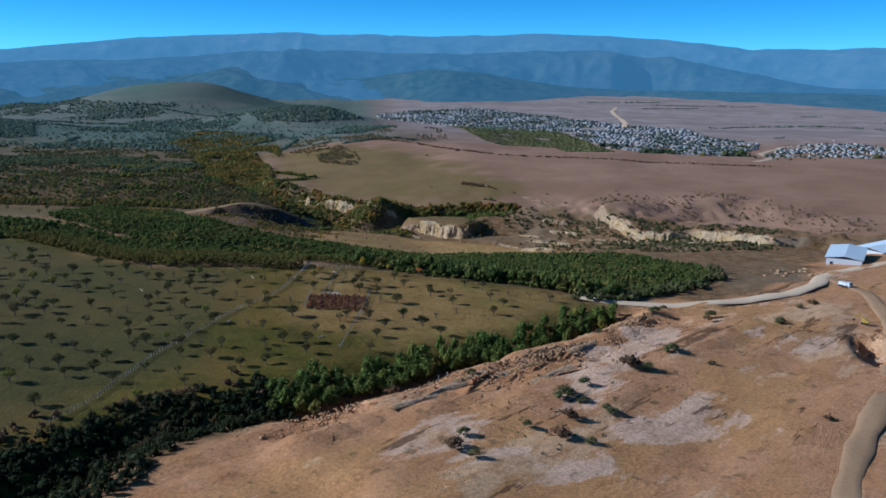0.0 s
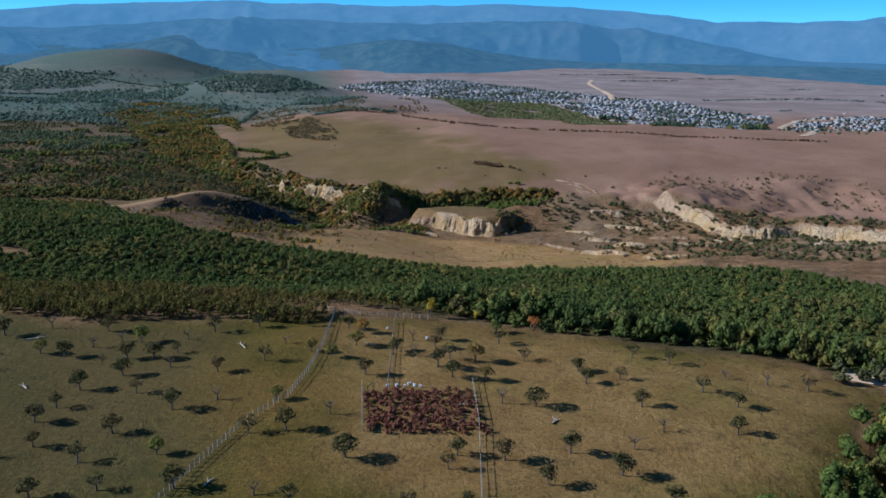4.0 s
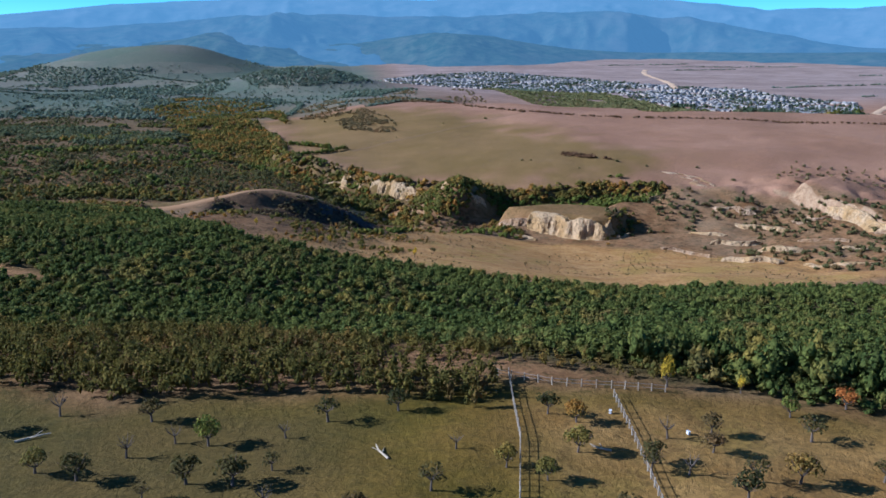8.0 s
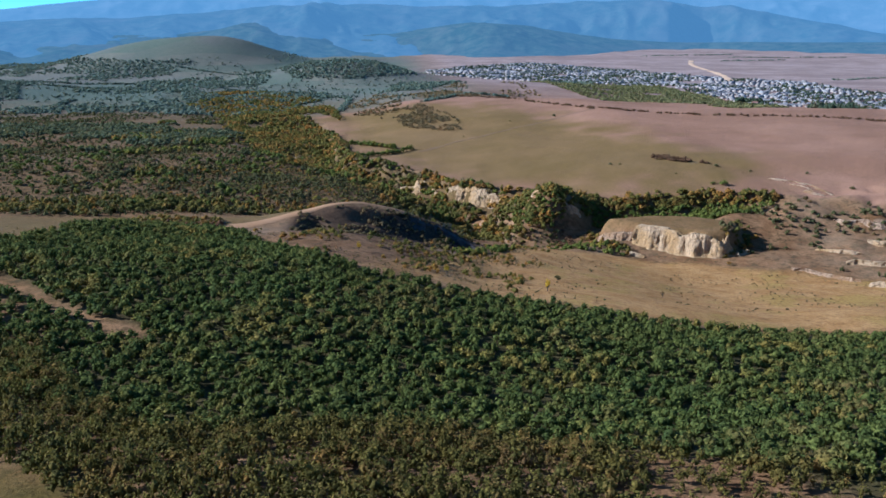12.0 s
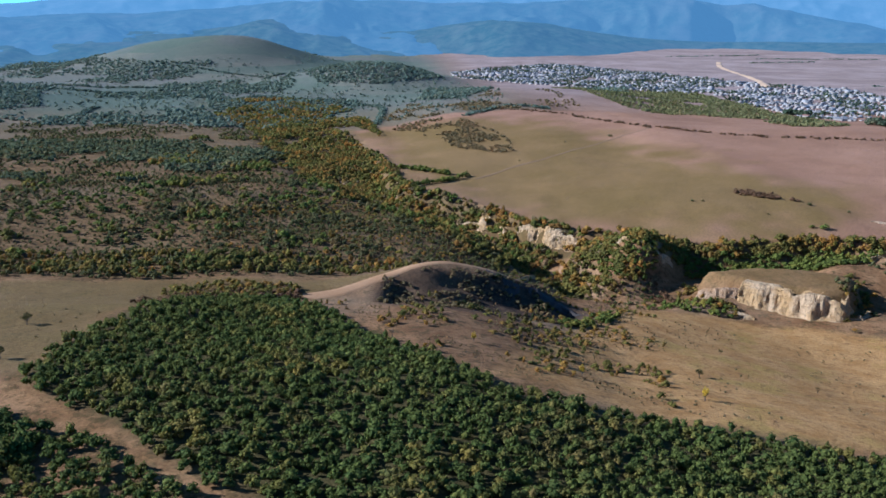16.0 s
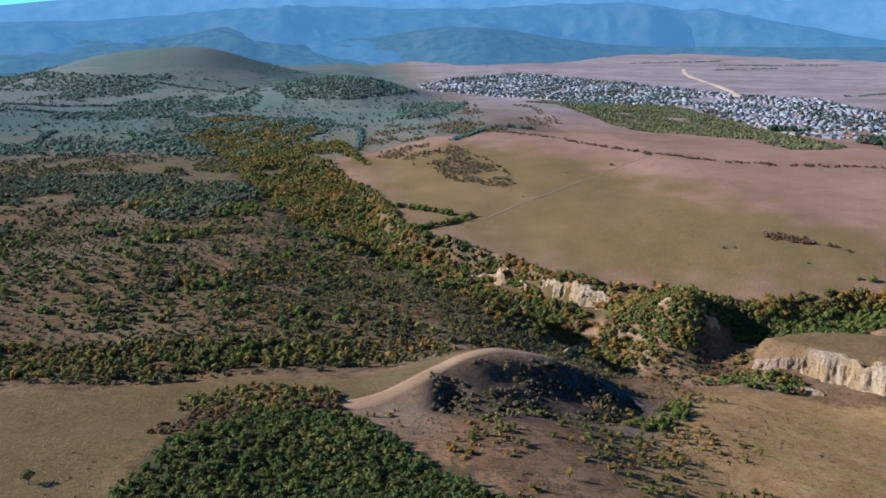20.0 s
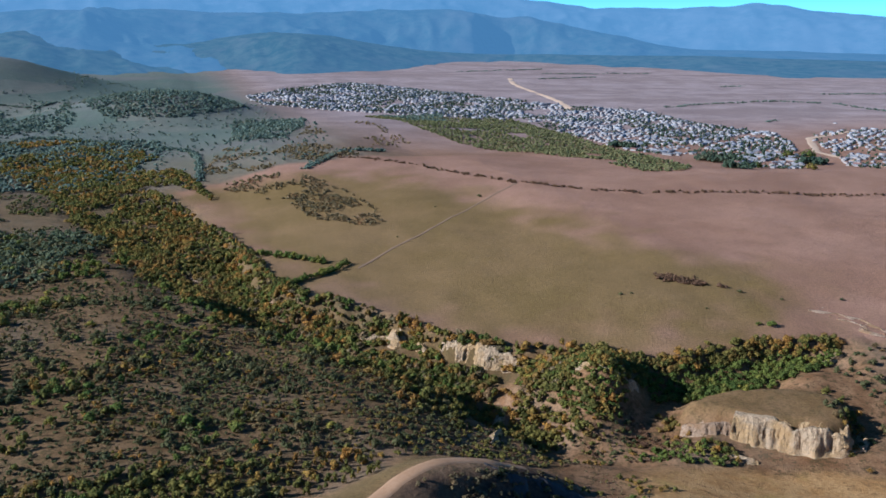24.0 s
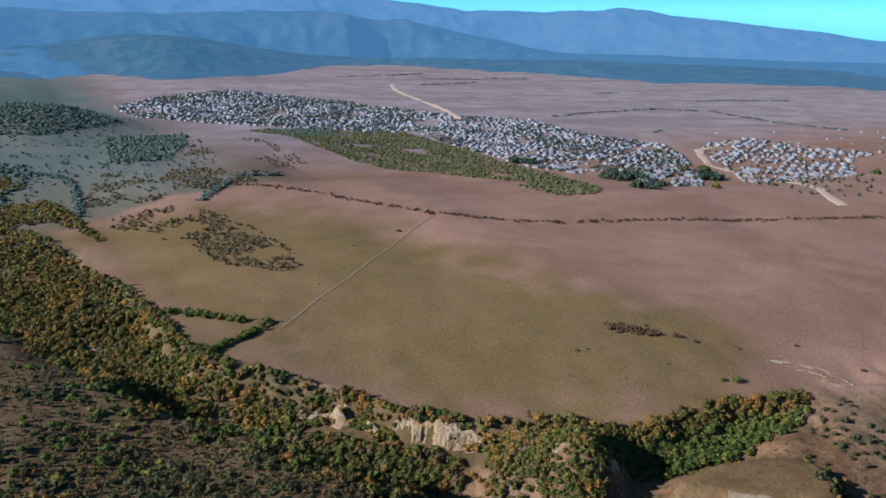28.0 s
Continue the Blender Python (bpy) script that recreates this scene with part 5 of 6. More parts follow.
# Shale colour is darkened to carry the shade of the mound's flank.
cliff("dark_bank", [(-34, 376), (-26, 373), (-16, 374), (-8, 372), (-2, 366)], 5.0, plain_material("shaded_shale", (0.055, 0.05, 0.048), (0.12, 0.10, 0.085), 0.5, 0.95, 0.9, 0.8, 0.1), "shaly bank coloured dark for the shade on the mound's flank", 1.4, 3, 0.9, 43)

M_CLAY_ROCK = rock_material("clay_rock", (0.46, 0.24, 0.095), (0.82, 0.53, 0.31), (0.64, 0.33, 0.12))
LEDGES = [((58, 12), (64, 17), (71, 25)), ((66, 19), (74, 28), (80, 34)), ((74, 22), (82, 31), (90, 40)), ((80, 38), (88, 45), (96, 52)), ((88, 36), (97, 46), (104, 52)), ((96, 54), (104, 60), (112, 64)),
          ((104, 52), (112, 58), (120, 66)), ((112, 66), (118, 70), (126, 76)), ((50, 2), (56, 8), (60, 10)), ((62, 6), (70, 13), (76, 18)), ((84, 24), (92, 31), (98, 38)), ((42, -8), (48, -2), (54, 2)),
          ((70, 2), (78, 10), (84, 14)), ((34, -14), (40, -10), (46, -6))]
for k, run in enumerate(LEDGES):
    cliff("clay_ledge", list(run)[::-1], 0.45 + 0.18 * math.sin(k * 1.9), M_CLAY_ROCK, "rough crumbling ledge of pale clay on the bank", 0.7, 1.6, 0.9, 61 + k, True, "ledge")


# ---- roads and tracks ----
def ribbon(name, line, width, material, label, category="road", lift=0.12):
    pts = []
    for (ax, ay), (bx, by) in zip(line, line[1:]):
        n = max(2, int(math.hypot(bx - ax, by - ay) / 1.6))
        pts += [(ax + (bx - ax) * k / n, ay + (by - ay) * k / n) for k in range(n)]
    p = np.array(pts + [line[-1]], float)
    for _ in range(14):
        p[1:-1] = (p[:-2] + p[1:-1] * 2 + p[2:]) / 4
    t = np.gradient(p, axis=0)
    t /= np.linalg.norm(t, axis=1)[:, None]
    side = np.stack([-t[:, 1], t[:, 0]], 1)
    w = width * (1 + 0.16 * value_noise(p[:, 0], p[:, 1], 7, 91))
    rows = []
    for off, drop in ((-0.62, -0.3), (-0.5, 0.0), (-0.2, 0.05), (0.2, 0.05), (0.5, 0.0), (0.62, -0.3)):
        q = p + side * (w * off)[:, None]
        rows.append(np.column_stack([q, height(q[:, 0], q[:, 1]) + lift + drop]))
    v = np.stack(rows)
    idx = np.arange(v.shape[0] * v.shape[1]).reshape(v.shape[:2])
    q = np.stack([idx[:-1, :-1], idx[1:, :-1], idx[1:, 1:], idx[:-1, 1:]], -1).reshape(-1, 4)
    return tagged(mesh_object(name, v.reshape(-1, 3), q, material, smooth_shade=True), label, category, kind="structure")


ribbon("road", [(108, 96), (113, 93), (120, 91), (142, 89), (166, 95), (193, 106), (214, 124), (226, 142), (250, 160), (300, 186), (360, 200)], 5.0, M_ROAD, "pale gravel road curving below the wood", lift=0.3)
ribbon("dirt_track", [(118, -62), (128, -44), (142, -26), (164, 0), (186, 30), (206, 62), (222, 100), (228, 140)], 4.6, M_TRACK, "worn dirt track over the bare clay", lift=0.2)
ribbon("dirt_track", [(-92, 348), (-84, 350), (-74, 358), (-62, 369), (-47, 377), (-32, 380), (-20, 382)], 4.4, M_TRACK, "bare sandy path along the crest of the mound", lift=0.1)
ribbon("dirt_track", [(-13, 598), (10, 620), (33, 638), (56, 660), (78, 679), (106, 703), (133, 726)], 1.6, M_FAINT, "faint track across the field", lift=0.06)
ribbon("village_road", [(520, 1380), (560, 1500), (638, 1865), (690, 2000)], 9.0, M_ROAD, "pale road leaving the village over the plain", lift=0.4)
ribbon("village_road", [(430, 640), (480, 700), (540, 790), (560, 900), (640, 1000), (760, 1040)], 7.0, M_ROAD, "dusty road on the village edge", lift=0.4)


# ---- trees that stand singly ----
def limb(bm, a, b, r0, r1, sides=6):
    a, b = Vector(a), Vector(b)
    q = (b - a).to_track_quat("Z", "Y")
    rings = []
    for p, r in ((a, r0), (b, r1)):
        rings.append([bm.verts.new(p + q @ Vector((r * math.cos(k * math.tau / sides), r * math.sin(k * math.tau / sides), 0))) for k in range(sides)])
    for k in range(sides):
        bm.faces.new((rings[0][k], rings[0][(k + 1) % sides], rings[1][(k + 1) % sides], rings[1][k]))
    bm.faces.new(rings[1])


def tree_parts(holder, seed, crown_data, leaf_mat, trunk_high, radius, tall, twigs=True):
    r = random.Random(seed)
    bm = bmesh.new()
    lean = (r.uniform(-0.15, 0.15), r.uniform(-0.15, 0.15))
    top = (lean[0], lean[1], trunk_high)
    limb(bm, (0, 0, -0.4), (lean[0] * 0.5, lean[1] * 0.5, trunk_high * 0.5), 0.20, 0.15)
    limb(bm, (lean[0] * 0.5, lean[1] * 0.5, trunk_high * 0.5), top, 0.15, 0.11)
    for k in range(6 if twigs else 4):
        a = k * math.tau / (6 if twigs else 4) + r.uniform(-0.4, 0.4)
        far, up = radius * r.uniform(0.55, 0.85), tall * r.uniform(0.35, 0.8)
        mid = (top[0] + 0.5 * far * math.cos(a), top[1] + 0.5 * far * math.sin(a), trunk_high + up * 0.4)
        end = (top[0] + far * math.cos(a), top[1] + far * math.sin(a), trunk_high + up)
        limb(bm, top, mid, 0.085, 0.06, 5)
        limb(bm, mid, end, 0.06, 0.02, 4)
        for s in (-0.6, 0.6):
            limb(bm, mid, (top[0] + far * 0.9 * math.cos(a + s), top[1] + far * 0.9 * math.sin(a + s), trunk_high + up * r.uniform(0.6, 1.0)), 0.04, 0.015, 3)
    part("trunk", bm, M_BARK, holder)
    if crown_data is not None:
        v, f = crown_data
        ob = mesh_object("crown", v * (radius * 0.92, radius * 0.92, tall * 0.80) + (lean[0], lean[1], trunk_high * 0.62), f, leaf_mat, holder)
        add_attribute(ob, "tint", np.full(len(v), r.random()))


def orchard_kind(seed, leaves, leaf, lumps, mat, radius, tall, trunk, name, label):
    holder = empty(name, 0, 0, 0)
    tree_parts(holder, seed, crown(seed, leaves, leaf, lumps, tall=0.9, core=0.30) if leaves else None, mat, trunk, radius, tall)
    return tagged(holder, label, "tree", "orchard trees")


KINDS = [orchard_kind(101, 360, 0.095, 6, M_ORCHARD, 2.0, 2.4, 1.1, "fruit_tree", "small grey-brown fruit tree in the orchard grass"),
         orchard_kind(102, 240, 0.085, 6, M_ORCHARD, 1.8, 2.2, 1.2, "fruit_tree", "thin-leaved fruit tree in the orchard grass"),
         orchard_kind(103, 400, 0.09, 7, M_ORCHARD, 2.3, 2.6, 1.0, "fruit_tree", "wide low fruit tree in the orchard grass"),
         orchard_kind(104, 0, 0, 0, M_ORCHARD, 1.7, 2.2, 1.2, "bare_tree", "bare leafless fruit tree in the orchard grass"),
         orchard_kind(105, 420, 0.09, 7, M_GREEN, 1.9, 2.6, 0.8, "green_tree", "round dark green tree casting a long shadow"),
         orchard_kind(106, 420, 0.09, 7, M_AUTUMN, 2.3, 3.2, 0.9, "broad_tree", "broad olive-green tree in the orchard"),
         orchard_kind(107, 420, 0.09, 7, M_YELLOW, 1.3, 3.6, 0.9, "yellow_tree", "bright yellow autumn tree at the wood's edge"),
         orchard_kind(108, 420, 0.09, 7, M_ORANGE, 1.8, 2.6, 0.8, "orange_tree", "orange-red autumn tree at the wood's edge")]
USED = set()


def plant(kind, x, y, size=1.0):
    m = Matrix.LocRotScale((x, y, at_ground(x, y)), Euler((0, 0, (x * 7.3 + y * 3.1) % 6.28)), None)
    if kind in USED:
        ob = copy_thing(KINDS[kind], m)
    else:
        ob = KINDS[kind]
        ob.matrix_basis = m
        USED.add(kind)
    size *= 1.06
    ob.scale = (size, size, size * (0.9 + 0.2 * ((x * 3.7) % 1)))
    return ob


PLANTED = [(4, -33, 119, 1.0), (0, -41, 126, 0.9), (3, -37, 120, 0.8), (0, -34, 110, 1.0), (2, -29, 109, 1.0), (2, -46, 112, 0.9), (1, -19, 124, 1.0), (0, -10, 126, 0.9),
           (0, 9, 123, 0.9), (5, 12, 120, 0.8), (5, 10, 112, 0.9), (0, 28, 116, 0.8), (2, 26, 111, 0.8), (1, 40, 114, 1.1), (5, 33, 104, 1.0), (0, 18, 109, 0.8)]
PLANTED += [(1, 28, 104, 0.9), (3, 21, 106, 0.8), (3, 22, 115, 0.9), (3, -4, 114, 0.7), (3, -53, 129, 0.9), (1, -25, 112, 0.7), (3, -42, 117, 0.9), (3, -24, 120, 0.7),
            (1, -38, 107, 0.6), (6, 28, 131, 1.0), (7, 50, 123, 1.0), (6, 38, 129, 0.55), (4, 41, 121, 0.8), (4, -51, 114, 0.9), (3, -58, 106, 0.8), (1, -41, 88, 0.9)]
PLANTED += [(0, -39, 95, 1.0), (2, -33, 101, 0.9), (3, -25, 104, 0.8), (0, -16, 100, 0.8), (1, -29, 92, 0.8), (0, -22, 85, 1.0), (3, -15, 88, 0.8), (3, -47, 72, 0.9),
            (1, -51, 67, 0.9), (2, -43, 83, 0.9), (0, -30, 78, 1.0), (1, -33, 69, 0.9), (4, -22, 70, 0.8), (0, -18, 60, 1.0), (1, -9, 75, 0.9), (4, -5, 87, 0.75)]
PLANTED += [(0, -3, 75, 1.0), (3, -7, 57, 0.8), (1, -2, 54, 0.9), (3, 4, 80, 0.8), (2, 6, 66, 1.1), (1, 0, 40, 0.9), (0, 5, 42, 1.0), (2, 12, 42, 1.0), (1, -12, 39, 1.0),
            (3, -18, 40, 0.9), (0, -24, 41, 1.0), (2, -34, 43, 1.0), (1, -36, 37, 0.9), (4, -29, 46, 0.7), (5, 1, 109, 0.7), (5, 5, 106, 0.7), (0, 11, 97, 0.9)]
PLANTED += [(1, 17, 107, 0.8), (0, 25, 100, 1.0), (2, 27, 95, 0.9), (5, 33, 94, 0.8), (1, 43, 104, 0.9), (0, 23, 66, 0.9), (1, 21, 62, 0.8), (3, 34, 84, 1.0), (2, 40, 83, 1.1),
            (0, 41, 66, 1.0), (2, 47, 59, 1.0), (1, 59, 93, 0.8), (3, 52, 67, 0.9), (3, 59, 72, 0.9), (3, 80, 92, 0.8), (3, 87, 89, 0.8), (0, 35, 57, 0.9), (1, 14, 52, 0.8)]
PLANTED += [(4, -60, 13, 1.1), (0, -60, 42, 1.0), (1, -56, 60, 0.9), (0, -41, 29, 1.0), (1, -35, 13, 0.9), (2, -42, 21, 1.0), (0, -52, 24, 1.0), (2, -49, -1, 0.9), (4, -26, 2, 0.8),
            (1, -79, 66, 1.0), (0, -72, 71, 0.9), (2, -70, 41, 1.0), (0, -37, 60, 0.9), (1, -6, 17, 0.8), (0, 2, 25, 0.9), (1, -24, 53, 0.9), (0, -70, 96, 1.0)]
for kind, x, y, size in PLANTED:
    plant(kind, x, y, size)
more = fill([(-150, 0), (-70, -20), (-70, 95), (-60, 126), (-120, 170), (-170, 200), (-230, 120)], 11.0, 0.4)
for k, (x, y) in enumerate(more):
    plant((0, 1, 2, 3, 0, 1, 4)[k % 7], float(x), float(y), 0.8 + 0.35 * ((k * 0.37) % 1))
spots = [(x, y) for _, x, y, _ in PLANTED]
extra = fill([(-66, 10), (-30, 2), (8, 18), (44, 44), (84, 78), (100, 88), (70, 108), (44, 112), (4, 128), (-50, 124), (-68, 96)], 8.6, 0.3, 20)
for k, (x, y) in enumerate(extra):
    x, y = float(x), float(y)
    if min(math.hypot(x - a, y - b) for a, b in spots) > 6.5 and k % 2 and not (8 < x < 31 and 70 < y < 92):
        plant((0, 1, 3, 2, 1, 0)[k % 6], x, y, 0.65 + 0.35 * ((k * 0.61) % 1))
for x, y, kind, size in ((-66, 300, 3, 0.7), (-152, 300, 0, 0.8), (-160, 284, 3, 0.8), (-172, 296, 1, 0.8), (-146, 272, 0, 0.7), (-22, 286, 6, 0.6), (-46, 300, 6, 0.55), (4, 276, 6, 0.7),
                         (-34, 318, 5, 0.6), (-12, 300, 5, 0.7), (30, 330, 1, 0.5), (12, 300, 0, 0.6), (-8, 318, 1, 0.6), (44, 300, 1, 0.5), (96, 372, 5, 0.5)):
    plant(kind, x, y, size)


def lone_bush(x, y, size, mat, label, kit):
    ob = mesh_object("bush", kit[0] * (size, size, size * 0.8) - (0, 0, 0.15 * size), kit[1], mat)
    add_attribute(ob, "tint", np.full(len(kit[0]), (x * 0.37) % 1))
    ob.location = (x, y, at_ground(x, y))
    return tagged(ob, label, "bush", "lone bushes")


DENSE = [crown(s, 160, 0.13, 6, tall=0.95) for s in (201, 202, 203)]
for k, (x, y, size) in enumerate(((100, 14, 1.8), (116, 26, 1.3), (125, 67, 1.5), (78, -4, 1.4), (84, 1, 1.3), (81, -9, 1.1), (76, -17, 1.6), (86, -12, 1.0), (50, -27, 1.1), (48, -32, 1.2), (65, -22, 0.8), (146, 70, 1.4), (170, 68, 1.3), (99, 41, 1.0), (142, 61, 1.4), (139, 56, 1.3), (168, 65, 1.6), (115, 24, 1.8), (100, 13, 2.4), (104, 12, 1.5), (77, -7, 2.0), (47, -34, 1.5), (51, -37, 1.2),
                                  (124, 17, 0.9), (141, -14, 1.0), (65, -22, 0.9), (87, -14, 1.1), (194, 91, 1.6), (186, 86, 1.2), (132, 78, 1.1), (72, -26, 1.9), (78, -28, 1.2), (56, 8, 1.0), (36, 6, 1.8))):
    lone_bush(x, y, size * 1.45, M_SCRUB if k % 3 else M_RED, "dry bush on the bare clay" if k % 3 else "rusty brown bush on the bare clay", DENSE[k % 3])
for k, (x, y, size) in enumerate(((96, 704, 1.9), (128, 458, 2.6), (124, 461, 1.5), (137, 490, 1.5), (85, 506, 1.2), (90, 505, 0.9), (185, 443, 1.6), (150, 478, 1.0), (60, 690, 0.9), (20, 640, 0.8),
                                  (176, 470, 1.2), (112, 480, 0.7), (208, 440, 1.4), (222, 436, 1.8), (230, 430, 1.5), (262, 420, 2.2), (270, 414, 1.8), (300, 400, 2.4), (310, 396, 2.0))):
    lone_bush(x, y, size, M_GREEN if k in (1, 2) else M_SCRUB, "dark green bush alone on the open field" if k in (1, 2) else "small dark bush on the open field", DENSE[k % 3])
for x, y, s in ((-18, 605, 3.4), (520, 868, 9.0), (505, 880, 7.0), (424, 760, 6.0), (400, 800, 6.5), (640, 760, 6.0)):
    lone_bush(x, y, s, M_FOREST, "large dark green tree crown standing apart", DENSE[0])


# ---- fences ----
def post_mesh():
    bm = bmesh.new()
    box(bm, 0, 0, 0.45, 0.15, 0.14, 1.5, 0, 0.03)
    me = bpy.data.meshes.new("post")
    bm.to_mesh(me)
    bm.free()
    me.materials.append(M_POST)
    return me


POST = post_mesh()


def fence(line, step, label, rails=2):
    x0, y0 = line[0]
    holder = empty("fence", x0, y0, at_ground(x0, y0))
    z0 = holder.location.z
    for (ax, ay), (bx, by) in zip(line, line[1:]):
        n = max(1, int(math.hypot(bx - ax, by - ay) / step))
        for k in range(n + 1):
            x, y = ax + (bx - ax) * k / n, ay + (by - ay) * k / n
            ob = new("post", POST)
            ob.parent = holder
            ob.location = (x - x0, y - y0, at_ground(x, y) - z0)
            ob.rotation_euler = (0.05 * math.sin(k * 3.1), 0.05 * math.sin(k * 1.7), math.atan2(by - ay, bx - ax))
        for r in range(rails):
            bm = bmesh.new()
            for k in range(n):
                p = [(ax + (bx - ax) * j / n, ay + (by - ay) * j / n) for j in (k, k + 1)]
                limb(bm, *[(x - x0, y - y0, at_ground(x, y) - z0 + 0.5 + 0.5 * r) for x, y in p], 0.035, 0.035, 4)
            part("rail", bm, M_WIRE, holder)
    return tagged(holder, label, "fence", "orchard fences")


fence([(6.6, 137), (3.8, 115), (0.5, 99), (-3, 88), (-10, 78), (-20, 56), (-30, 32), (-36, 4), (-44, -14)], 1.25, "pale wooden post fence running through the orchard")
fence([(19.4, 128), (16.3, 104), (14.4, 90)], 1.7, "pale wooden post fence beside the orchard plot")
fence([(5, 137), (12, 133), (20, 131), (27, 129)], 1.8, "rough wooden fence closing the orchard at the wood")
fence([(30.6, 94), (28.4, 76), (24.5, 54), (21.5, 37)], 1.8, "short fence along the vineyard plot")
fence([(10, 92), (9, 74)], 1.8, "short fence along the vineyard plot")
fence([(40, 4), (58, 16), (50, 10)], 3.0, "leaning fence above the gully")

# ---- the reddish vine plot ----
rows = np.concatenate([np.stack([np.full(14, x), np.linspace(73, 89, 14) + 0.1 * (x % 2)], 1) for x in np.arange(10.5, 29.5, 1.15)])
rows = (rows + rng.normal(0, 0.28, rows.shape))[rng.uniform(0, 1, len(rows)) > 0.2]
scatter("vine_rows", rows, rng.uniform(0.5, 0.9, len(rows)), rng.uniform(0.4, 0.8, len(rows)), SMALL, M_VINE, "rows of wine-red vines in a small fenced plot", "vines")


def hive(x, y, turn, label):
    holder = empty("beehive", x, y, at_ground(x, y), turn, 0.5)
    bm = bmesh.new()
    box(bm, 0, 0, 0.5, 0.9, 0.6, 0.8, 0, 0.03)
    part("body", bm, M_WHITE, holder)
    bm = bmesh.new()
    box(bm, 0, 0, 0.95, 1.05, 0.75, 0.1, 0, 0.02)
    part("lid", bm, M_SHED, holder)
    return tagged(holder, label, "box", "white boxes")


for k, (x, y) in enumerate(((14.5, 91), (16.2, 91.3), (17.6, 91), (19.4, 91.2), (20.4, 90.8), (18.5, 92), (17.2, 122.6), (25, 116))):
    hive(x, y, k * 0.7, "small white wooden box standing in the grass")


def fallen_log(x, y, turn, long):
    bm = bmesh.new()
    limb(bm, (0, 0, 0.14), (long * 0.6, 0.1, 0.2), 0.15, 0.12)
    limb(bm, (long * 0.6, 0.1, 0.2), (long, -0.2, 0.35), 0.12, 0.06)
    limb(bm, (long * 0.5, 0.05, 0.2), (long * 0.8, 0.7, 0.5), 0.07, 0.03, 5)
    limb(bm, (long * 0.4, 0.05, 0.2), (long * 0.6, -0.6, 0.45), 0.07, 0.03, 5)
    me = bpy.data.meshes.new("fallen_log")
    bm.to_mesh(me)
    bm.free()
    me.materials.append(M_POST)
    ob = new("fallen_log", me)
    ob.matrix_basis = Matrix.LocRotScale((x, y, at_ground(x, y)), Euler((0, 0, turn)), None)
    return tagged(ob, "bleached fallen trunk lying in the grass", "log", "fallen logs")


for x, y, a, n in ((-56, 122, 0.4, 4.0), (-12, 113, 2.0, 3.5), (-25, 1, 0.3, 3.0), (14, 112, 2.6, 2.6), (41, 76, 1.0, 2.5), (15, 46, 0.8, 2.6), (-48, 96, 2.2, 2.4), (-14, 60, 1.0, 2.2), (26, 83, 0.1, 2.0)):
    fallen_log(x, y, a, n)


# ---- the works yard: sheds, digger, heaps ----
def shed(x, y, turn, sx, sy, high, label, cars=1):
    z = min(at_ground(x + dx, y + dy) for dx in (-sx / 3, sx / 3) for dy in (-sy / 3, sy / 3))
    holder = empty("shed", x, y, z, turn)
    bm = bmesh.new()
    box(bm, 0, 0, high / 2 - 0.8, sx, sy, high + 1.6)
    part("wall", bm, M_SHED_WALL, holder, "dark corrugated side walls")
    bm = bmesh.new()
    box(bm, 0, -sy / 2 - 0.04, high / 2, sx * 0.96, 0.08, high * 0.94)
    part("end_wall", bm, M_WHITE, holder, "white end wall")
    bm = bmesh.new()
    ridge = [(-sx / 2 - 0.5, high), (0, high + 1.3), (sx / 2 + 0.5, high)]
    for y0, y1 in ((-sy / 2 - 0.6, sy / 2 + 0.6),):
        low = [bm.verts.new((a, y0, b)) for a, b in ridge] + [bm.verts.new((a, y0, b + 0.18)) for a, b in reversed(ridge)]
        far = [bm.verts.new((v.co.x, y1, v.co.z)) for v in low]
        for k in range(6):
            bm.faces.new((low[k], low[(k + 1) % 6], far[(k + 1) % 6], far[k]))
        bm.faces.new(low[::-1])
        bm.faces.new(far)
    part("roof", bm, M_SHED, holder, "pale blue-white metal roof")
    for k in range(int(sy / 1.6)):
        bm = bmesh.new()
        for s in (-1, 1):
            limb(bm, (0, -sy / 2 + 0.8 + k * 1.6, high + 1.5), (s * (sx / 2 + 0.4), -sy / 2 + 0.8 + k * 1.6, high + 0.2), 0.05, 0.05, 4)
        part("roof_seam", bm, M_SHED, holder)
    for k in range(3):
        bm = bmesh.new()
        box(bm, sx / 2 + 0.05, -sy / 3 + k * sy / 3, high * 0.45, 0.1, 3.0, high * 0.7, 0, 0.02)
        part("door", bm, M_BLACK, holder, "dark open bay door")
    bm = bmesh.new()
    box(bm, -sx / 3, -sy / 2 - 0.1, high * 0.4, 1.4, 0.1, 1.8, 0, 0.02)
    part("window", bm, M_PANE, holder)
    return tagged(holder, label, "shed", "works sheds")


shed(264, 188, -0.6, 16, 30, 4.4, "long white metal-roofed shed at the end of the gravel road")
shed(302, 214, -1.1, 16, 34, 4.6, "second metal-roofed shed joined behind the first")


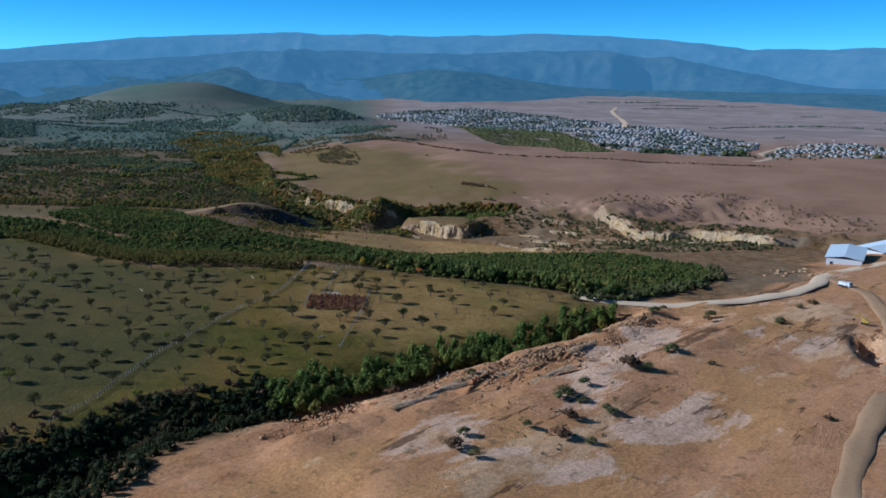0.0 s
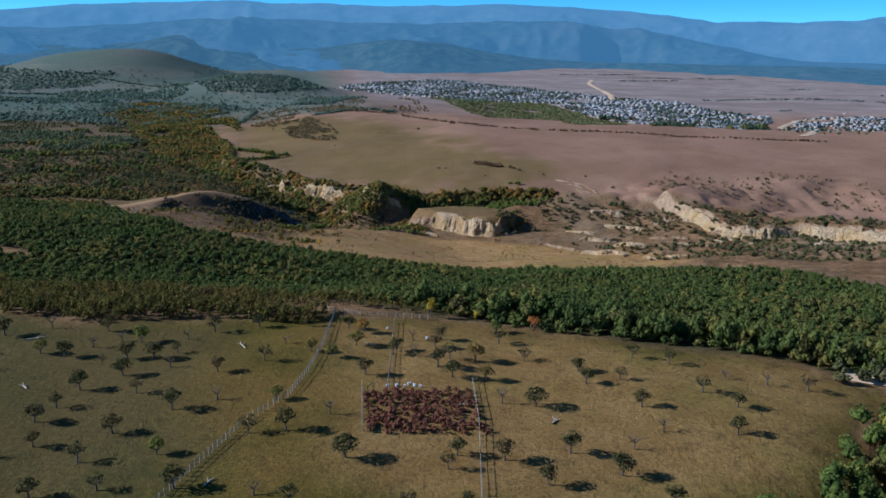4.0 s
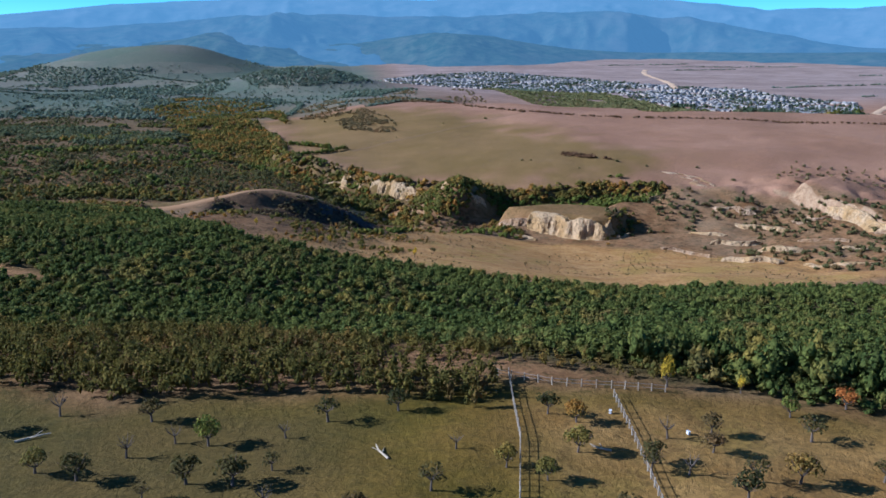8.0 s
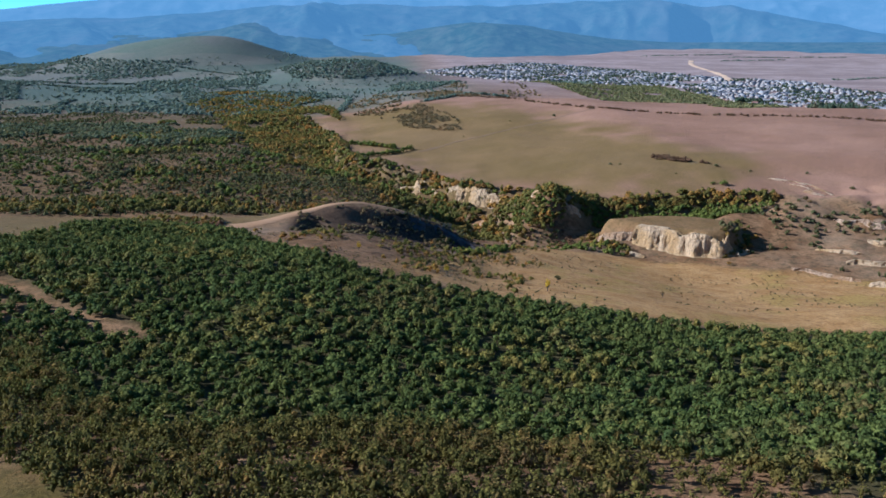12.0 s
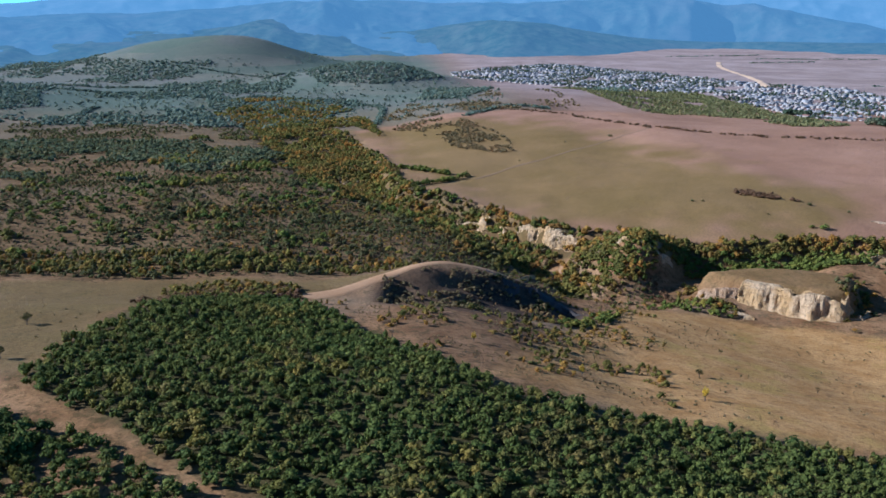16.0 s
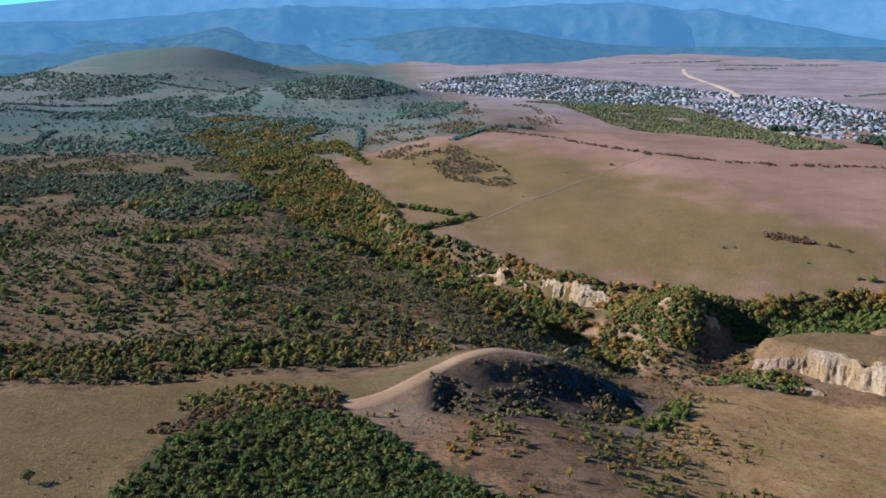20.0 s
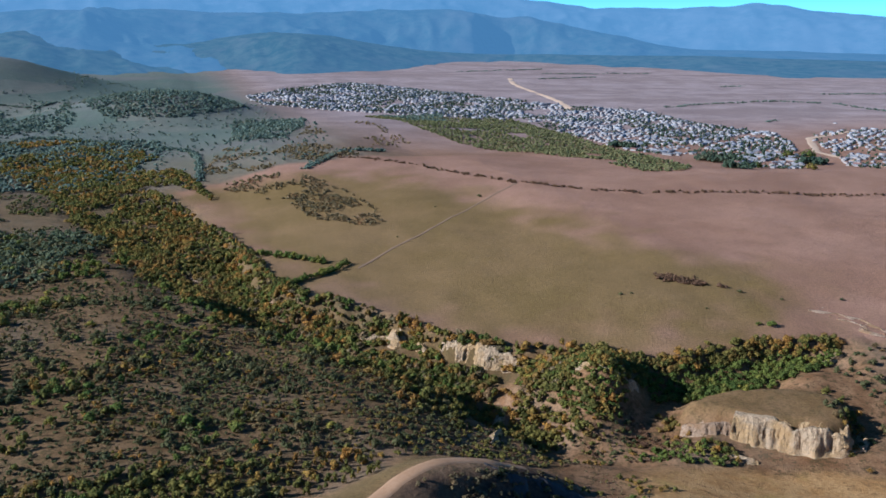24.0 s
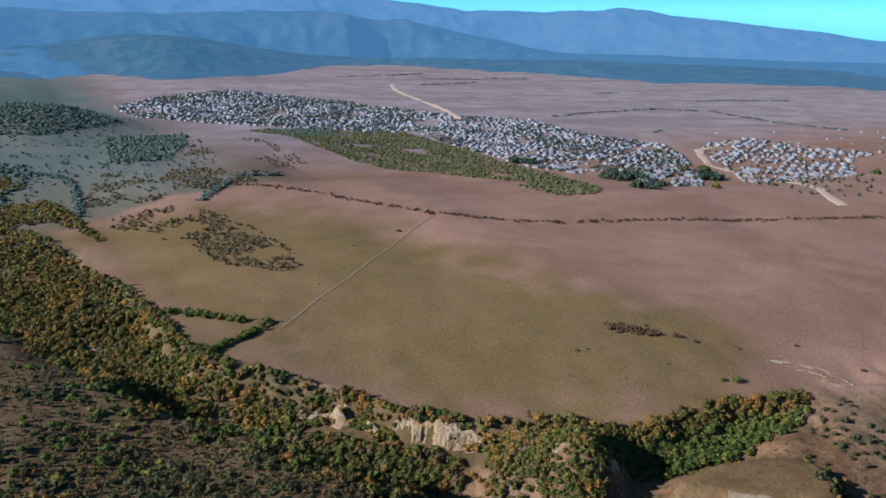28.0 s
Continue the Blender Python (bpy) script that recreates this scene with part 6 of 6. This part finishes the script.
def vehicle(x, y, turn, label, mat):
    holder = empty("truck", x, y, at_ground(x, y) + 0.2, turn)
    bm = bmesh.new()
    box(bm, 0.6, 0, 1.3, 3.4, 2.1, 1.2, 0, 0.08)
    part("body", bm, mat, holder)
    bm = bmesh.new()
    box(bm, -2.0, 0, 1.4, 1.5, 2.0, 1.9, 0, 0.15)
    cab = part("cab", bm, M_WHITE, holder)
    bm = bmesh.new()
    box(bm, -2.78, 0, 1.8, 0.06, 1.7, 0.7, 0, 0.02)
    part("windscreen", bm, M_PANE, cab)
    for wx in (-1.9, 0.4, 1.6):
        for wy in (-0.95, 0.95):
            bm = bmesh.new()
            bmesh.ops.create_cone(bm, cap_ends=True, segments=14, radius1=0.5, radius2=0.5, depth=0.35, matrix=Matrix.LocRotScale((wx, wy, 0.42), Euler((math.pi / 2, 0, 0)), None))
            part("wheel", bm, M_BLACK, holder)
    return tagged(holder, label, "truck", "works vehicles")


vehicle(262, 176, 0.4, "white truck parked beside the shed", M_WHITE)
vehicle(222, 118, 2.0, "small white truck on the dirt yard", M_WHITE)


def excavator(x, y, turn):
    holder = empty("excavator", x, y, at_ground(x, y), turn)
    for s in (-1.2, 1.2):
        bm = bmesh.new()
        box(bm, 0, s, 0.5, 4.2, 0.65, 1.0, 0, 0.3)
        part("track", bm, M_BLACK, holder, "black crawler track")
    bm = bmesh.new()
    box(bm, -0.5, 0, 1.75, 3.4, 2.6, 1.3, 0, 0.15)
    part("body", bm, M_YELLOW_PAINT, holder)
    bm = bmesh.new()
    box(bm, 0.8, 0.75, 2.6, 1.6, 1.1, 1.7, 0, 0.12)
    cab = part("cab", bm, M_YELLOW_PAINT, holder)
    bm = bmesh.new()
    box(bm, 1.62, 0.75, 2.8, 0.05, 0.9, 1.0, 0, 0.01)
    part("window", bm, M_PANE, cab)
    bm = bmesh.new()
    limb(bm, (0.9, -0.3, 2.0), (3.6, -0.3, 5.2), 0.32, 0.24, 4)
    limb(bm, (3.6, -0.3, 5.2), (5.2, -0.3, 4.9), 0.24, 0.2, 4)
    boom = part("boom", bm, M_YELLOW_PAINT, holder)
    bm = bmesh.new()
    limb(bm, (5.0, -0.3, 5.1), (6.2, -0.3, 2.2), 0.22, 0.15, 4)
    part("stick", bm, M_YELLOW_PAINT, holder)
    bm = bmesh.new()
    box(bm, 6.0, -0.3, 1.6, 1.0, 1.3, 1.0, 0, 0.2)
    part("bucket", bm, M_BLACK, holder, "worn dark steel bucket")
    holder.scale = (0.6, 0.6, 0.6)
    return tagged(holder, "yellow crawler excavator at work on the bare slope", "excavator")


excavator(197, 63, 2.4)


def heap(x, y, size, mat, label, name="spoil_mound"):
    r = np.random.default_rng(int(x * 13 + y))
    v = ICO[0].copy()
    v = np.concatenate([v * (size, size * r.uniform(0.6, 1.3), size * 0.55)])
    v *= 1 + r.uniform(-0.22, 0.22, (len(v), 1))
    ob = mesh_object(name, v, ICO[1], mat)
    ob.location = (x, y, at_ground(x, y))
    return tagged(ob, label, "spoil", "mounds of spoil")


M_SPOIL = plain_material("spoil", (0.40, 0.205, 0.085), (0.57, 0.325, 0.155), 0.9, 0.95, 0.8, 0.4, 0.1)
for k in range(46):
    a, b = rng.uniform(198, 240), rng.uniform(132, 166)
    if inside([(196, 138), (206, 134), (228, 146), (246, 168), (232, 172), (210, 158)], np.array([a]), np.array([b]))[0] > 0:
        heap(float(a), float(b), float(rng.uniform(0.6, 1.6)), M_SPOIL if k % 3 else M_ROCK, "low mound of broken rubble on the works yard")
for k in range(26):
    u = rng.uniform(0, 1)
    heap(178 + 30 * u + rng.normal(0, 2), 30 + 34 * u + rng.normal(0, 2.4), float(rng.uniform(0.7, 1.7)), M_SPOIL, "lump of dug earth beside the excavator")
for k, run in enumerate((((159, 462), (164, 459), (167, 453)), ((165, 456), (169, 452), (171, 446)), ((160, 455), (164, 450), (166, 444)), ((168, 448), (172, 444), (173, 438)),
                         ((154, 466), (158, 464), (161, 461)), ((163, 446), (166, 441), (168, 437)))):
    cliff("rock_outcrop", list(run), 2.0 + 0.6 * math.sin(k * 1.7), M_BROKEN_ROCK, "crumbling pale bank at the worn edge of the field", 0.9, 1.5, 0.8, 83 + k, True, "ledge")
for k in range(18):
    u = rng.uniform(0, 1)
    heap(float(162 + 9 * u + rng.normal(0, 2.2)), float(464 - 24 * u + rng.normal(0, 2.6)), float(rng.uniform(0.25, 0.7)), M_BROKEN_ROCK if k % 3 else M_SPOIL, "pale boulder lying in the worn edge of the field", "boulder")


# ---- clods and stones on the eroded bank ----
bank = np.concatenate([beside([(6, -18), (30, 2), (56, 20), (84, 42), (112, 66)], 0.25, 5.5, 3), beside([(56, 4), (84, 28), (120, 68)], 0.2, 5.0, 3)])
v, f, count = [], [], 0
for x, y in bank:
    s = float(rng.uniform(0.2, 1.0)) ** 2.5 * 0.5 + 0.06
    q = ICO[0] * (s, s * rng.uniform(0.6, 1.4), s * 0.6) * (1 + rng.uniform(-0.25, 0.25, (len(ICO[0]), 1))) + (x, y, at_ground(x, y) - 0.30 * s)
    v.append(q)
    f.append(ICO[1] + count)
    count += len(q)
PLATES = [(70, 20), (74, 36), (92, 54), (112, 68), (128, 81), (138, 85), (124, 66), (112, 51), (96, 38), (82, 21)]
for x, y in fill(PLATES, 1.35, 0.45):
    s = float(rng.uniform(0.35, 1.0)) ** 2 * 0.95 + 0.12
    turn = 0.67 + float(rng.normal(0, 0.25))
    q = ICO[0] * (s * rng.uniform(1.0, 2.0), s * rng.uniform(0.4, 0.8), s * 0.42) * (1 + rng.uniform(-0.38, 0.32, (len(ICO[0]), 1)))
    q = np.stack([q[:, 0] * math.cos(turn) - q[:, 1] * math.sin(turn), q[:, 0] * math.sin(turn) + q[:, 1] * math.cos(turn), q[:, 2]], 1)
    v.append(q + (x, y, at_ground(float(x), float(y)) - 0.15 * s))
    f.append(ICO[1] + count)
    count += len(q)
tagged(mesh_object("bank_rubble", np.concatenate(v), np.concatenate(f), M_SPOIL), "clods and crumbled clay along the eroded bank", "rubble", kind="stuff")

# ---- the village ----
VILLAGE = [(56, 1690), (64, 1506), (240, 1350), (330, 1290), (380, 1240), (372, 1030), (362, 860), (400, 800), (455, 800), (510, 870), (548, 920), (593, 974), (640, 1076), (602, 1171), (626, 1333),
           (532, 1427), (445, 1696), (298, 1922), (176, 1846)]


def gable(sx, sy, high, rise, over=0.4):
    """The roof of a house, as a thick sheet."""
    bm = bmesh.new()
    a = [(-sx / 2 - over, high - 0.15), (0, high + rise), (sx / 2 + over, high - 0.15)]
    low = [bm.verts.new((x, -sy / 2 - over, z)) for x, z in a] + [bm.verts.new((x, -sy / 2 - over, z + 0.2)) for x, z in reversed(a)]
    far = [bm.verts.new((v.co.x, sy / 2 + over, v.co.z)) for v in low]
    for k in range(6):
        bm.faces.new((low[k], low[(k + 1) % 6], far[(k + 1) % 6], far[k]))
    bm.faces.new(low[::-1])
    bm.faces.new(far)
    return bm


def house_walls(sx, sy, high, rise):
    bm = bmesh.new()
    ring = [(-sx / 2, -1.5), (sx / 2, -1.5), (sx / 2, high), (0, high + rise - 0.1), (-sx / 2, high)]
    near = [bm.verts.new((x, -sy / 2, z)) for x, z in ring]
    far = [bm.verts.new((x, sy / 2, z)) for x, z in ring]
    for k in range(5):
        bm.faces.new((near[k], near[(k + 1) % 5], far[(k + 1) % 5], far[k]))
    bm.faces.new(near[::-1])
    bm.faces.new(far)
    return bm


def house_kind(sx, sy, high, rise, roof, label):
    holder = empty("house", 0, 0, 0)
    part("wall", house_walls(sx, sy, high, rise), M_WALL, holder)
    part("roof", gable(sx, sy, high, rise), roof, holder)
    for k in (-1, 1):
        bm = bmesh.new()
        box(bm, k * sx * 0.22, -sy / 2 - 0.03, high * 0.52, 1.3, 0.1, 1.4)
        part("window", bm, M_PANE, holder)
    return tagged(holder, label, "house", "village houses")


HOUSES = [house_kind(6, 10, 2.6, 0.9, M_ROOF, "pale village house with a light grey roof"), house_kind(6, 13, 2.7, 0.8, M_ROOF, "long pale village house with a grey roof"),
          house_kind(5, 8, 2.4, 0.7, M_ROOF, "small pale village house with a light roof"), house_kind(7, 9, 3.0, 1.3, M_ROOF_RED, "village house with a brown-red roof")]
VILLAGE_EAST = [(560, 876), (451, 727), (434, 680), (470, 660), (500, 655), (610, 752), (754, 874), (842, 896), (795, 940), (792, 1054), (692, 1038), (640, 1000)]


def lots(x, y):
    """Built-up blocks with lanes and gardens left open."""
    u, w = x * math.cos(0.58) + y * math.sin(0.58), y * math.cos(0.58) - x * math.sin(0.58)
    return (np.mod(u, 62) > 7) & (np.mod(w, 46) > 6) & (value_noise(x, y, 55, 95) + 0.6 * value_noise(x, y, 20, 96) > -0.55) & (height(x, y) < 15)


plots = np.concatenate([fill(VILLAGE, 8.4, 0.32, 33, lots), fill(VILLAGE_EAST, 9.6, 0.3, 33, lots)])
order = np.argsort(np.hypot(plots[:, 0] + 120, plots[:, 1] - 240))
plots = plots[order]
first = set()
far_walls, far_roofs = bmesh.new(), bmesh.new()
wv, wf, rv, rf = [], [], [], []


def as_arrays(bm):
    bmesh.ops.triangulate(bm, faces=bm.faces[:])
    v = np.array([q.co[:] for q in bm.verts])
    bm.verts.index_update()
    f = np.array([[q.index for q in t.verts] for t in bm.faces])
    bm.free()
    return v, f


WALL_A, ROOF_A = as_arrays(house_walls(6, 10, 2.6, 0.9)), as_arrays(gable(6, 10, 2.6, 0.9))
far_walls.free()
far_roofs.free()
nw = nr = 0
for k, (x, y) in enumerate(plots):
    turn = radians(123 - (90 if (k * 7919) % 7 < 2 else 0)) + rng.normal(0, 0.08)
    z, size = at_ground(float(x), float(y)), float(rng.uniform(0.38, 0.78))
    if k < 260:
        kind = (0, 1, 2, 0, 2, 1, 0, 3, 2, 0)[k % 10]
        m = Matrix.LocRotScale((float(x), float(y), z), Euler((0, 0, turn)), None)
        if kind in first:
            ob = copy_thing(HOUSES[kind], m)
        else:
            ob = HOUSES[kind]
            ob.matrix_basis = m
            first.add(kind)
        ob.scale = (size, size, size)
    else:
        c, s = math.cos(turn), math.sin(turn)
        rot = np.array([[c, s, 0], [-s, c, 0], [0, 0, 1]]) * size
        wv.append(WALL_A[0] @ rot + (x, y, z))
        wf.append(WALL_A[1] + nw)
        nw += len(WALL_A[0])
        rv.append(ROOF_A[0] @ rot + (x, y, z))
        rf.append(ROOF_A[1] + nr)
        nr += len(ROOF_A[0])
far_village = mesh_object("far_village", np.concatenate(wv), np.concatenate(wf), M_WALL)
tagged(far_village, "crowded pale houses of the distant village", "houses", kind="stuff")
mesh_object("roofs", np.concatenate(rv), np.concatenate(rf), M_ROOF, far_village)
green = np.concatenate([fill(VILLAGE, 7.4, 0.5, 12, lambda x, y: (value_noise(x, y, 40, 97) > -0.1) & (height(x, y) < 15)), fill(VILLAGE_EAST, 17.0, 0.5, 12)])
scatter("village_trees", green, rng.uniform(1.4, 2.8, len(green)), rng.uniform(1.4, 2.8, len(green)), MOTE, M_VILLAGE_TREE, "dark trees between the village houses", "trees")
green = np.concatenate([fill([(380, 870), (384, 835), (420, 845), (428, 880)], 6.0, 0.4), fill([(480, 838), (486, 815), (510, 830), (505, 860)], 6.0, 0.4), beside([(366, 800), (372, 780)], 4, 4), beside([(370, 1000), (384, 980)], 4, 5)])
scatter("village_trees", green, rng.uniform(3.2, 5.0, len(green)), rng.uniform(3.6, 6.0, len(green)), FAR, M_VILLAGE_TREE, "clump of tall dark trees on the village edge", "trees")
outer = fill([(640, 1300), (760, 1060), (830, 880), (1100, 1000), (900, 1400)], 60, 0.5)
for x, y in outer[:14]:
    m = Matrix.LocRotScale((float(x), float(y), at_ground(float(x), float(y))), Euler((0, 0, float(rng.uniform(0, 3)))), None)
    copy_thing(HOUSES[0], m)
